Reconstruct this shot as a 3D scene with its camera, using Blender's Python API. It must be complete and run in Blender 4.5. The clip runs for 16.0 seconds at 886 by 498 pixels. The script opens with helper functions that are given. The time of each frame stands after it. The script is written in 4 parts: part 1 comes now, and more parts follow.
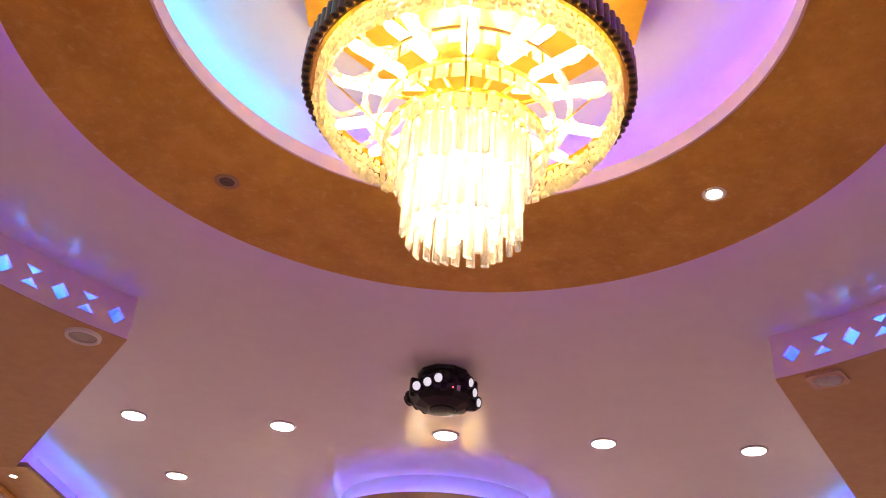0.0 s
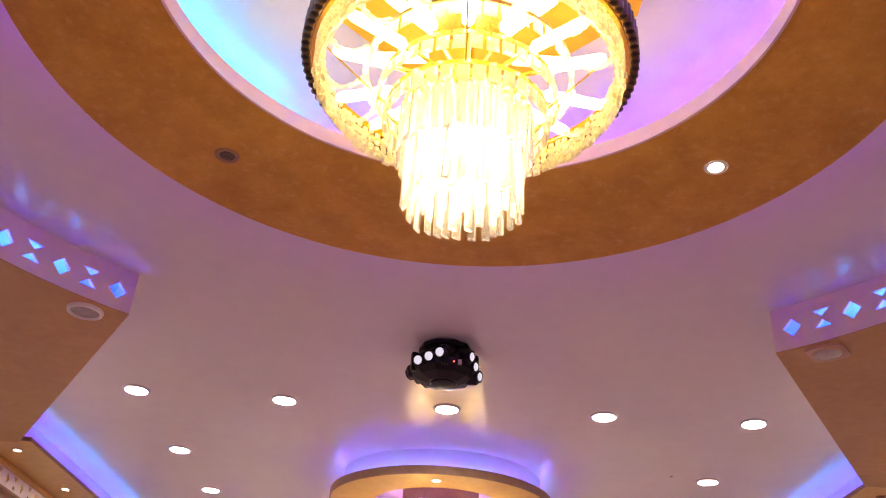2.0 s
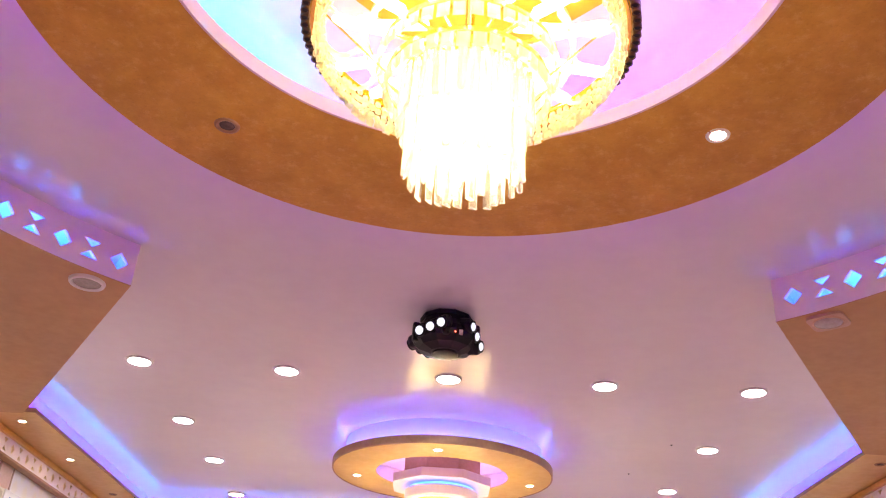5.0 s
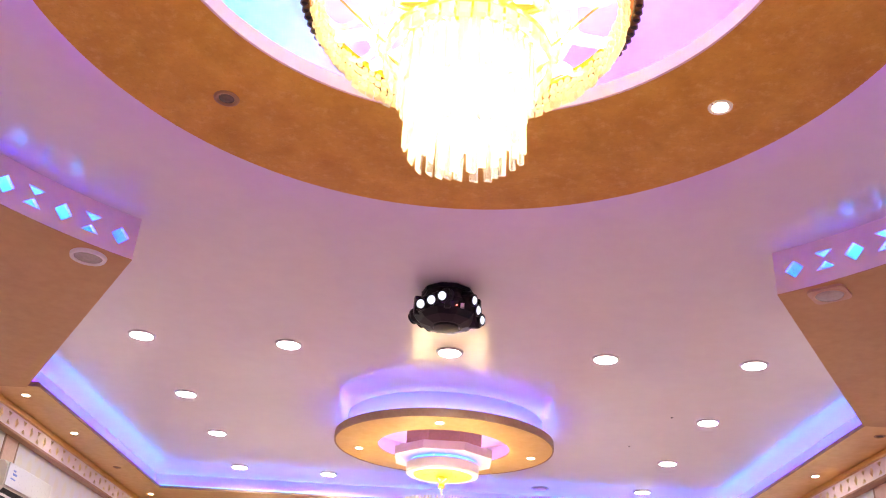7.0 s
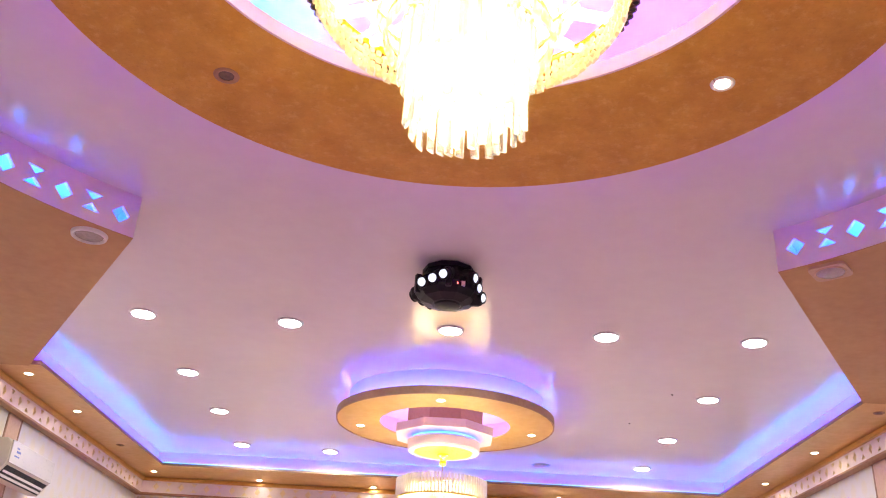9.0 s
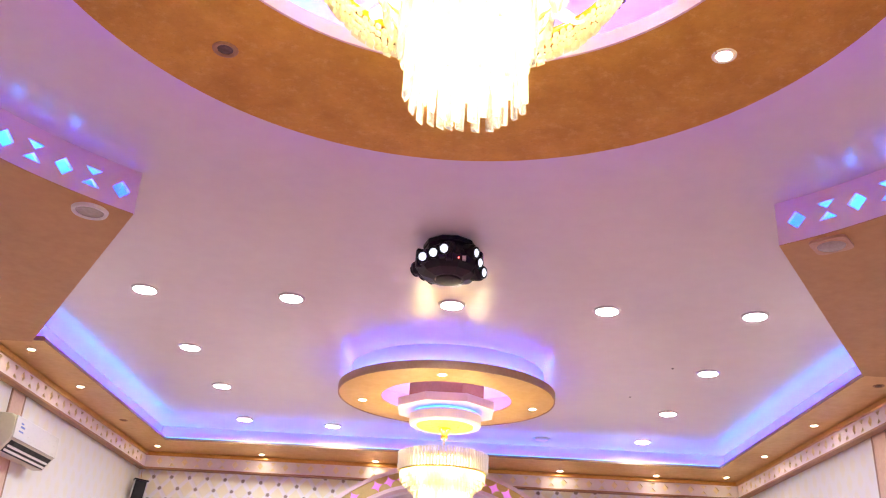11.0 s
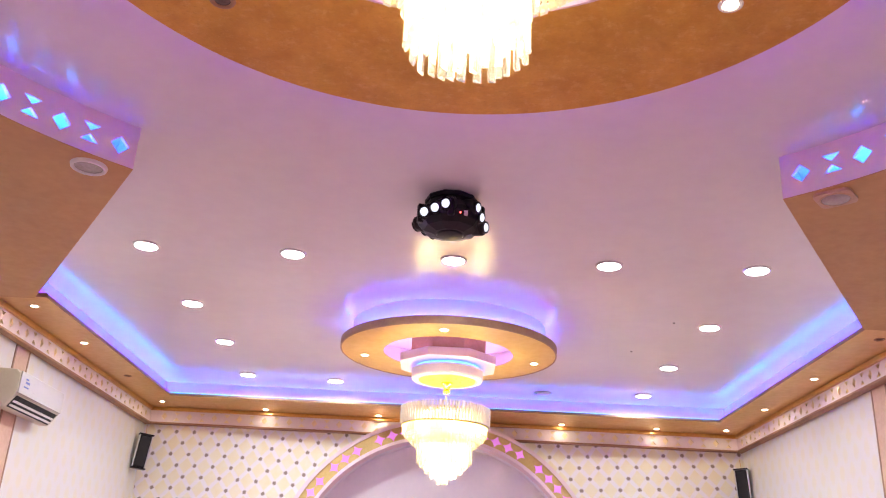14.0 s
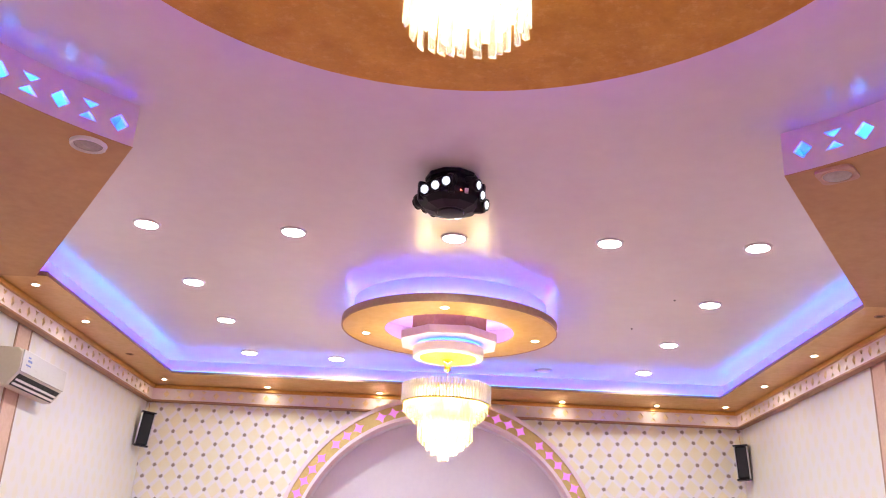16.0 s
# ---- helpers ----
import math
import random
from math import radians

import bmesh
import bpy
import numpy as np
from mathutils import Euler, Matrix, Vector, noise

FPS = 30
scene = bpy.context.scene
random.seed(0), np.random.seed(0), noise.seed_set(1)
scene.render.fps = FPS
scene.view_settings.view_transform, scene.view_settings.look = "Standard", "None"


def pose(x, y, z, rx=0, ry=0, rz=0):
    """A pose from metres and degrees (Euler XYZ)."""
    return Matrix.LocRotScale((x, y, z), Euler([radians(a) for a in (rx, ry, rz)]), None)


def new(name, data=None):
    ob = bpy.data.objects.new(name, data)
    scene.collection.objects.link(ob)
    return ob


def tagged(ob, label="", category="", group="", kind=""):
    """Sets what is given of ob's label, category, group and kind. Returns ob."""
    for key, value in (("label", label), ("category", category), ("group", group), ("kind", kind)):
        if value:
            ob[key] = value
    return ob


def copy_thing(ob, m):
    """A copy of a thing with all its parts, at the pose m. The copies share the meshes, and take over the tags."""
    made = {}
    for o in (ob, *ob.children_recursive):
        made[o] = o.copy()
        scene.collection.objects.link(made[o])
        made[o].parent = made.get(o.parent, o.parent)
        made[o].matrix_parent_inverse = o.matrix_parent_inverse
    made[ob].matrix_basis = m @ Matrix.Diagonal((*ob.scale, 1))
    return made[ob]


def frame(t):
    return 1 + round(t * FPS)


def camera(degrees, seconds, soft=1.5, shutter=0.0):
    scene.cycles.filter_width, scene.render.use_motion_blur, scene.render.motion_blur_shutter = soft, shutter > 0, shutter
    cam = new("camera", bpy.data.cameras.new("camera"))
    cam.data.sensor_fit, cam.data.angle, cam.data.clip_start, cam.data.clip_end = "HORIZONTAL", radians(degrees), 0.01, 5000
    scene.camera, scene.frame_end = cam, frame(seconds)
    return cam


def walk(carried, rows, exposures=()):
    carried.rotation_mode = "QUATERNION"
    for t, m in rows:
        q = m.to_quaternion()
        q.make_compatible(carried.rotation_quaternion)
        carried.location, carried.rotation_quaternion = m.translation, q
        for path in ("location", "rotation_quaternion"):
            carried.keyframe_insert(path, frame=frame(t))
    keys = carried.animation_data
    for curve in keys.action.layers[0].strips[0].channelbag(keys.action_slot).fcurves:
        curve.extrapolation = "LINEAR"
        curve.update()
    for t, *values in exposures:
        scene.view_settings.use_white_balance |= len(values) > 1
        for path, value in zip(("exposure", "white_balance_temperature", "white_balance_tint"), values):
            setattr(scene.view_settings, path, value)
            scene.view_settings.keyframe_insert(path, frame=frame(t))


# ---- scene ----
cam = camera(53.0, 16.0, soft=1.1)
# seconds, eye x y z, yaw, pitch, roll
ROWS = [
    (0.0, -0.005, -0.007, 1.6287, 0.838, 32.56, 3.96),
    (0.5, -0.0037, -0.0057, 1.6278, 0.843, 32.197, 3.92),
    (1.0, -0.006, -0.0058, 1.6266, 0.795, 31.734, 3.878),
    (1.5, -0.0045, -0.0008, 1.6277, 0.816, 31.355, 3.875),
    (2.0, -0.0046, -0.0012, 1.6245, 0.788, 31.002, 3.842),
    (2.5, -0.0058, -0.0011, 1.6227, 0.759, 30.706, 3.793),
    (3.0, -0.0056, -0.0005, 1.623, 0.741, 30.424, 3.782),
    (3.5, -0.0044, 0.0006, 1.6215, 0.738, 30.167, 3.719),
    (4.0, -0.005, 0.0018, 1.6203, 0.726, 29.857, 3.685),
    (6.5, -0.0038, 0.0079, 1.6174, 0.717, 27.984, 3.507),
    (7.0, -0.0032, 0.0102, 1.6171, 0.706, 27.539, 3.486),
    (7.5, -0.0041, 0.0113, 1.6155, 0.685, 27.201, 3.423),
    (8.0, -0.0034, 0.0111, 1.6145, 0.688, 26.834, 3.426),
    (8.5, -0.0042, 0.0125, 1.6145, 0.679, 26.514, 3.423),
    (9.0, -0.0045, 0.0127, 1.6134, 0.662, 26.172, 3.375),
    (11.5, -0.0031, 0.0179, 1.6088, 0.621, 24.105, 3.137),
    (12.0, -0.0034, 0.0204, 1.6095, 0.604, 23.578, 3.102),
    (12.5, -0.0041, 0.0214, 1.6087, 0.603, 23.122, 3.056),
    (13.0, -0.0044, 0.0269, 1.6097, 0.597, 22.64, 3.017),
    (13.5, -0.0037, 0.034, 1.6121, 0.595, 22.217, 3.0),
    (14.0, -0.0038, 0.035, 1.6091, 0.58, 21.791, 2.959),
    (14.5, -0.003, 0.0355, 1.6085, 0.581, 21.441, 2.937),
    (15.0, -0.0047, 0.0364, 1.6079, 0.557, 21.095, 2.882),
    (15.5, -0.0039, 0.0378, 1.6093, 0.559, 20.767, 2.867),
    (16.0, -0.0034, 0.0392, 1.6068, 0.551, 20.394, 2.836),
]
EXPOSURES = [(0.0, 0.98, 7450, 16), (0.5, 1.17, 7400, 16), (1.0, 1.15, 7350, 16), (1.5, 1.11, 7300, 16), (2.0, 1.04, 7250, 15), (2.5, 1.27, 7150, 14), (3.0, 1.43, 7100, 14), (4.0, 1.48, 6950, 13), (6.5, 1.75, 6450, 9), (16.0, 1.74, 6300, 7.5)]
walk(cam, [(t, pose(x, y, z, 90 + p, 0, a) @ pose(0, 0, 0, 0, 0, r)) for t, x, y, z, a, p, r in ROWS], EXPOSURES)

# ---------------------------------------------------------------- light levels
LED_BLUE = (0.0, 0.38, 1.0)
LED_VIOLET = (0.09, 0.0, 1.0)
E_DOWN, E_SPOT, E_LED, E_BULB, E_STAR = 110.0, 42.0, 5.0, 9.0, 0.15

world = bpy.data.worlds.new("world")
scene.world = world
world.use_nodes = True
world.node_tree.nodes["Background"].inputs[0].default_value = (0.02, 0.02, 0.025, 1)
world.node_tree.nodes["Background"].inputs[1].default_value = 0.2

# ---------------------------------------------------------------- plan (metres)
CEIL = 3.70          # main ceiling
SOFF = 3.473         # underside of the wings and of the large ring
SB = 3.545           # underside of the dropped borders
BAND = 3.376         # underside of the cornice band
WX, WY, WS = 3.396, 10.2, -5.0   # side walls, far wall, near wall
LIPX, LIPY = 2.928, 9.44
BIG = (0.008, 1.79)  # centre of large ring and chandelier
SMALL = (0.012, 7.04)


# ---------------------------------------------------------------- materials
class Nodes:
    """Short hand for node trees."""

    def __init__(self, name):
        self.mat = bpy.data.materials.new(name)
        self.mat.use_nodes = True
        self.t = self.mat.node_tree
        self.b = self.t.nodes["Principled BSDF"]
        self.out = self.t.nodes["Material Output"]

    def node(self, kind, **sockets):
        n = self.t.nodes.new(kind)
        for k, v in sockets.items():
            self.put(n.inputs[k.replace("_", " ")], v)
        return n

    def put(self, socket, v):
        if isinstance(v, bpy.types.NodeSocket):
            self.t.links.new(v, socket)
        else:
            socket.default_value = v

    def math(self, op, a, b=0.0, c=0.0):
        n = self.t.nodes.new("ShaderNodeMath")
        n.operation = op
        for s, v in zip(n.inputs, (a, b, c)):
            self.put(s, v)
        return n.outputs[0]

    def mix(self, f, a, b):
        n = self.t.nodes.new("ShaderNodeMix")
        n.data_type = "RGBA"
        self.put(n.inputs[0], f)
        self.put(n.inputs[6], (*a, 1) if isinstance(a, tuple) else a)
        self.put(n.inputs[7], (*b, 1) if isinstance(b, tuple) else b)
        return n.outputs[2]

    def noise(self, scale, detail=4.0, rough=0.55, vec=None):
        n = self.t.nodes.new("ShaderNodeTexNoise")
        n.inputs["Scale"].default_value, n.inputs["Detail"].default_value, n.inputs["Roughness"].default_value = scale, detail, rough
        self.t.links.new(vec or self.pos(), n.inputs["Vector"])
        return n.outputs["Fac"]

    def pos(self):
        return self.t.nodes.new("ShaderNodeNewGeometry").outputs["Position"]

    def ramp(self, f, lo, hi):
        n = self.t.nodes.new("ShaderNodeMapRange")
        n.inputs[1].default_value, n.inputs[2].default_value = lo, hi
        self.t.links.new(f, n.inputs[0])
        return n.outputs[0]

    def bump(self, height, strength, dist=0.01):
        n = self.t.nodes.new("ShaderNodeBump")
        n.inputs["Strength"].default_value, n.inputs["Distance"].default_value = strength, dist
        self.t.links.new(height, n.inputs["Height"])
        self.t.links.new(n.outputs[0], self.b.inputs["Normal"])


def painted(name, a, b, rough=0.5, metal=0.0, big=1.5, fine=30.0, bump=0.08, lo=0.35, hi=0.65, rvar=0.1, spec=0.5):
    """Paint or plaster: two tones at two scales, a little relief and uneven gloss."""
    k = Nodes(name)
    n1, n2 = k.noise(big, 5.0, 0.6), k.noise(fine, 4.0, 0.6)
    f = k.math("ADD", k.math("MULTIPLY", k.ramp(n1, lo, hi), 0.6), k.math("MULTIPLY", k.ramp(n2, lo, hi), 0.4))
    k.put(k.b.inputs["Base Color"], k.mix(f, a, b))
    k.put(k.b.inputs["Roughness"], k.math("MULTIPLY_ADD", n2, rvar * 2, rough - rvar))
    k.b.inputs["Metallic"].default_value = metal
    k.b.inputs["Specular IOR Level"].default_value = spec
    if bump:
        k.bump(n2, bump)
    return k.mat


def glowing(name, colour, strength, base=(0.8, 0.8, 0.8)):
    k = Nodes(name)
    k.b.inputs["Base Color"].default_value = (*base, 1)
    k.b.inputs["Emission Color"].default_value = (*colour, 1)
    k.b.inputs["Emission Strength"].default_value = strength
    return k.mat


def crystal(name, tint, clear=0.92, milk=0.12):
    """Cut glass: part clear, part milky from its many facets."""
    k = Nodes(name)
    k.b.inputs["Base Color"].default_value = (*tint, 1)
    k.b.inputs["Roughness"].default_value = 0.06
    k.b.inputs["IOR"].default_value = 1.3
    k.b.inputs["Transmission Weight"].default_value = clear
    tr = k.node("ShaderNodeBsdfTranslucent", Color=(*tint, 1))
    mx = k.node("ShaderNodeMixShader", Fac=milk)
    k.t.links.new(k.b.outputs[0], mx.inputs[1])
    k.t.links.new(tr.outputs[0], mx.inputs[2])
    k.t.links.new(mx.outputs[0], k.out.inputs[0])
    return k.mat


M_CEIL = painted("ceiling_paint", (0.80, 0.76, 0.75), (0.74, 0.69, 0.69), 0.22, 0.0, 0.8, 9.0, 0.006, rvar=0.04, spec=0.40)
M_COVE = painted("matt_white_cove_paint", (0.80, 0.76, 0.75), (0.74, 0.69, 0.69), 0.6, 0.0, 0.8, 9.0, 0.02, spec=0.2)
M_LILAC = painted("pinkish_white_fascia_paint", (0.87, 0.71, 0.72), (0.80, 0.64, 0.66), 0.45, 0.0, 2.0, 25.0, 0.06)
M_WING = painted("brown_ochre_plaster", (0.56, 0.31, 0.105), (0.46, 0.245, 0.08), 0.42, 0.05, 1.6, 14.0, 0.08, 0.32, 0.68, spec=0.35)
M_BAND = painted("white_cornice_paint", (0.88, 0.79, 0.76), (0.82, 0.72, 0.69), 0.4, 0.0, 2.0, 25.0, 0.06)
M_OCHRE = painted("ochre_plaster", (0.74, 0.39, 0.045), (0.52, 0.24, 0.022), 0.45, 0.1, 2.2, 17.0, 0.12, 0.32, 0.68, spec=0.3)
M_RING = painted("pale_gold_plaster", (0.84, 0.57, 0.17), (0.72, 0.44, 0.11), 0.42, 0.1, 2.2, 17.0, 0.1, 0.32, 0.68)
M_SOFF = painted("satin_gold_plaster", (0.76, 0.49, 0.18), (0.62, 0.37, 0.11), 0.33, 0.3, 2.2, 17.0, 0.1, 0.32, 0.68)
M_GOLD = painted("gold_paint", (0.75, 0.46, 0.14), (0.58, 0.32, 0.08), 0.32, 0.55, 4.0, 40.0, 0.06)
M_EDGE = painted("brown_gold_edge", (0.42, 0.24, 0.13), (0.33, 0.17, 0.09), 0.5, 0.15, 4.0, 40.0, 0.06)
M_BRASS = painted("polished_gold_metal", (0.98, 0.80, 0.24), (0.93, 0.70, 0.16), 0.2, 1.0, 8.0, 60.0, 0.0)
M_TUBE = painted("champagne_metal_tube", (0.76, 0.66, 0.48), (0.68, 0.57, 0.40), 0.38, 0.55, 8.0, 60.0, 0.0)
# bronze tubes, darkened for the unlit outside of the large chandelier's rim
M_TUBEB = painted("unlit_bronze_tube", (0.17, 0.085, 0.045), (0.11, 0.055, 0.03), 0.35, 0.6, 8.0, 60.0, 0.0)
M_DARK = painted("tube_bore_shade", (0.02, 0.012, 0.008), (0.03, 0.018, 0.01), 0.5)
M_WHITEPL = painted("white_plastic", (0.82, 0.80, 0.76), (0.78, 0.76, 0.72), 0.35, 0.0, 3.0, 60.0, 0.0)
M_IVORY = painted("ivory_plastic", (0.58, 0.53, 0.41), (0.54, 0.48, 0.36), 0.35, 0.0, 3.0, 60.0, 0.0)
M_GREYTRIM = painted("grey_metal_trim", (0.55, 0.53, 0.52), (0.45, 0.43, 0.42), 0.35, 0.6, 8.0, 60.0, 0.0)
M_OFFLENS = painted("unlit_lamp_lens", (0.42, 0.36, 0.32), (0.30, 0.25, 0.22), 0.2, 0.0, 20.0, 80.0, 0.0)
M_GLASSY = painted("grey_glass_lens", (0.50, 0.43, 0.40), (0.38, 0.32, 0.30), 0.1, 0.0, 25.0, 90.0, 0.0)
M_DIM = painted("dark_unlit_lens", (0.14, 0.09, 0.07), (0.07, 0.045, 0.035), 0.15, 0.0, 30.0, 90.0, 0.0)
M_BLACK = painted("black_plastic", (0.006, 0.005, 0.007), (0.010, 0.009, 0.011), 0.38, 0.0, 6.0, 50.0, 0.05, spec=0.25)
M_GRILL = painted("black_cloth_grill", (0.012, 0.012, 0.014), (0.02, 0.02, 0.022), 0.8, 0.0, 6.0, 200.0, 0.2)
M_SILVER = painted("silver_edge", (0.75, 0.73, 0.70), (0.65, 0.62, 0.60), 0.3, 0.8, 6.0, 60.0, 0.0)
M_PEACH = painted("peach_wallpaper_strip", (0.72, 0.50, 0.36), (0.62, 0.40, 0.28), 0.6, 0.0, 6.0, 40.0, 0.05)
M_PEACHD = painted("brown_strip_edge", (0.42, 0.26, 0.17), (0.36, 0.22, 0.14), 0.6, 0.0, 6.0, 40.0, 0.05)
# unseen floor; rose is chosen so its bounce tints the ceiling pink
M_FLOOR = painted("rose_bounce_floor", (0.55, 0.265, 0.345), (0.45, 0.215, 0.29), 0.8, 0.0, 2.0, 60.0, 0.2)
M_ALCOVE = painted("alcove_plaster", (0.86, 0.82, 0.86), (0.81, 0.77, 0.82), 0.5, 0.0, 1.2, 20.0, 0.05)
M_ARCH = painted("matt_olive_gold_paint", (0.68, 0.52, 0.18), (0.58, 0.43, 0.13), 0.5, 0.0, 5.0, 40.0, 0.06)
# bright yellow stands in for gold reflecting the chandelier below it
M_YELLOW = painted("yellow_for_lit_gold", (0.90, 0.66, 0.07), (0.84, 0.58, 0.05), 0.3, 0.0, 5.0, 40.0, 0.02)
M_LEAF = painted("pale_gold_leaf", (0.95, 0.84, 0.58), (0.90, 0.76, 0.48), 0.3, 0.5, 5.0, 40.0, 0.0)
M_BACK = painted("pale_gold_backing", (0.94, 0.82, 0.54), (0.86, 0.70, 0.42), 0.35, 0.3, 5.0, 40.0, 0.02)
M_TAN = painted("tan_painted_housing", (0.62, 0.40, 0.27), (0.52, 0.32, 0.20), 0.45, 0.0, 6.0, 50.0, 0.05)
M_ACP = painted("cream_plastic_panel", (0.64, 0.61, 0.53), (0.60, 0.57, 0.49), 0.3, 0.0, 3.0, 60.0, 0.0)
M_CRYST = crystal("crystal", (1.0, 0.97, 0.88), 0.9, 0.15)
M_BEAD = crystal("crystal_bead", (1.0, 0.95, 0.72), 0.8, 0.42)
M_DROP = crystal("milky_crystal_drop", (1.0, 0.96, 0.84), 0.7, 0.45)
M_DOWN = glowing("downlight_glow", (0.96, 0.97, 1.0), E_DOWN)
M_SPOT = glowing("spot_glow", (1.0, 0.82, 0.58), E_SPOT)
M_LEDB = glowing("led_strip_blue", LED_BLUE, E_LED * 1.1)
M_LEDV = glowing("led_strip_violet", LED_VIOLET, E_LED * 2.5)
M_LEDC = glowing("led_strip_cutouts", (0.0, 0.38, 1.0), E_LED * 0.55)
M_LEDH = glowing("led_strip_purple", (0.15, 0.0, 1.0), E_LED * 3.4)
M_LEDR = glowing("led_strip_cyan", (0.0, 0.42, 1.0), E_LED * 1.4)
M_LEDI = glowing("led_strip_inside_ring", (0.11, 0.04, 1.0), E_LED * 3.6)
M_LEDL = glowing("led_strip_inside_ring_cyan", (0.0, 0.36, 1.0), E_LED * 3.4)
M_LEDP = glowing("led_strip_pale_violet", (0.55, 0.30, 1.0), E_LED * 1.6)
M_LEDG = glowing("led_strip_gap", (0.0, 0.10, 1.0), E_LED * 0.5)
M_LEDF = glowing("led_strip_fascia_violet", (0.022, 0.015, 1.0), E_LED * 9.0)
M_CORE = glowing("inner_bulb_glow", (1.0, 0.90, 0.66), E_BULB * 2.4)
M_LEDO = glowing("led_strip_outer_violet", (0.24, 0.0, 1.0), E_LED * 2.5)
M_LOWCORE = glowing("lower_bulb_glow", (1.0, 0.91, 0.70), E_BULB * 3.6)
M_GLOBE = glowing("frosted_bulb_glow", (1.0, 0.87, 0.60), E_BULB * 1.7)
M_BULB = glowing("lamp_bulb_glow", (1.0, 0.87, 0.58), E_BULB)
M_STAR = glowing("star_glow", (1.0, 0.30, 0.95), E_STAR, (0.6, 0.25, 0.6))
M_LENSON = glowing("white_lens_glow", (0.80, 0.84, 1.0), 0.4, (0.35, 0.35, 0.4))
M_RED = glowing("red_indicator", (1.0, 0.05, 0.03), 3.0)
M_GREEN = glowing("green_indicator", (0.1, 1.0, 0.4), 3.0)
M_LABEL = painted("blue_print", (0.12, 0.18, 0.42), (0.15, 0.2, 0.45), 0.5)


def flecked_plaster():
    """Ochre decorative plaster: broad clouds, trowel mottling and pale flecks."""
    k = Nodes("flecked_ochre_plaster")
    broad, mott = k.noise(2.2, 5.0, 0.6), k.noise(9.0, 6.0, 0.68)
    fleck, grain = k.noise(26.0, 8.0, 0.72), k.noise(85.0, 4.0, 0.6)
    f = k.math("ADD", k.math("MULTIPLY", k.ramp(broad, 0.32, 0.68), 0.5), k.math("MULTIPLY", k.ramp(mott, 0.34, 0.66), 0.5))
    col = k.mix(f, (0.50, 0.235, 0.026), (0.74, 0.40, 0.06))
    col = k.mix(k.math("MULTIPLY", k.ramp(fleck, 0.53, 0.74), 0.42), col, (0.86, 0.56, 0.17))
    col = k.mix(k.math("MULTIPLY", k.ramp(grain, 0.56, 0.75), 0.35), col, (0.40, 0.17, 0.02))
    k.put(k.b.inputs["Base Color"], col)
    k.put(k.b.inputs["Roughness"], k.math("MULTIPLY_ADD", fleck, -0.25, 0.58))
    k.b.inputs["Metallic"].default_value = 0.1
    k.b.inputs["Specular IOR Level"].default_value = 0.35
    k.bump(fleck, 0.15)
    return k.mat


def lattice_paper():
    """Cream wallpaper: pale yellow diamonds, white crossing bands, grey dots at the crossings."""
    k = Nodes("diamond_wallpaper")
    s = k.node("ShaderNodeSeparateXYZ", Vector=k.pos())
    x, z = s.outputs[0], k.math("SUBTRACT", s.outputs[2], 3.15)
    west = k.math("LESS_THAN", x, 0.0)

    def run(w, e):
        """A factor of its own for the runs of paper on either side of the arch."""
        return k.math("MULTIPLY_ADD", west, w - e, e)

    # the paper hangs a little out of true on both sides
    xz, xx = k.math("MULTIPLY", x, z), k.math("MULTIPLY", x, x)
    u = k.math("MULTIPLY_ADD", x, run(4.771, 4.691), run(0.2814, -0.2075))
    u = k.math("MULTIPLY_ADD", z, run(-0.0346, 0.2487), u)
    u = k.math("MULTIPLY_ADD", xz, run(0.1867, 0.1301), u)
    u = k.math("MULTIPLY_ADD", xx, run(-0.0321, -0.0145), u)
    v = k.math("MULTIPLY_ADD", z, run(4.035, 4.049), run(0.743, 0.572))
    v = k.math("MULTIPLY_ADD", x, run(0.588, -0.25), v)
    v = k.math("MULTIPLY_ADD", xx, run(0.108, 0.0), v)
    a, b = k.math("ADD", u, v), k.math("SUBTRACT", u, v)
    da = k.math("SUBTRACT", a, k.math("ROUND", a))
    db = k.math("SUBTRACT", b, k.math("ROUND", b))
    near = k.math("MINIMUM", k.math("ABSOLUTE", da), k.math("ABSOLUTE", db))
    wob = k.noise(60.0, 3.0)
    near = k.math("ADD", near, k.math("MULTIPLY_ADD", wob, 0.1, -0.05))
    dx = k.math("MULTIPLY", k.math("ADD", da, db), 0.1)
    dz = k.math("MULTIPLY", k.math("SUBTRACT", da, db), 0.12)
    r = k.math("SQRT", k.math("ADD", k.math("MULTIPLY", dx, dx), k.math("MULTIPLY", dz, dz)))
    r = k.math("ADD", r, k.math("MULTIPLY_ADD", wob, 0.024, -0.012))
    face = k.mix(k.ramp(k.noise(9.0), 0.35, 0.65), (0.83, 0.75, 0.51), (0.84, 0.79, 0.62))
    col = k.mix(k.ramp(near, 0.17, 0.11), face, (0.84, 0.80, 0.79))
    col = k.mix(k.math("MULTIPLY", k.ramp(r, 0.026, 0.014), 0.9), col, (0.24, 0.17, 0.11))
    k.put(k.b.inputs["Base Color"], col)
    k.b.inputs["Roughness"].default_value = 0.55
    k.bump(k.ramp(near, 0.0, 0.2), 0.25, 0.006)
    return k.mat


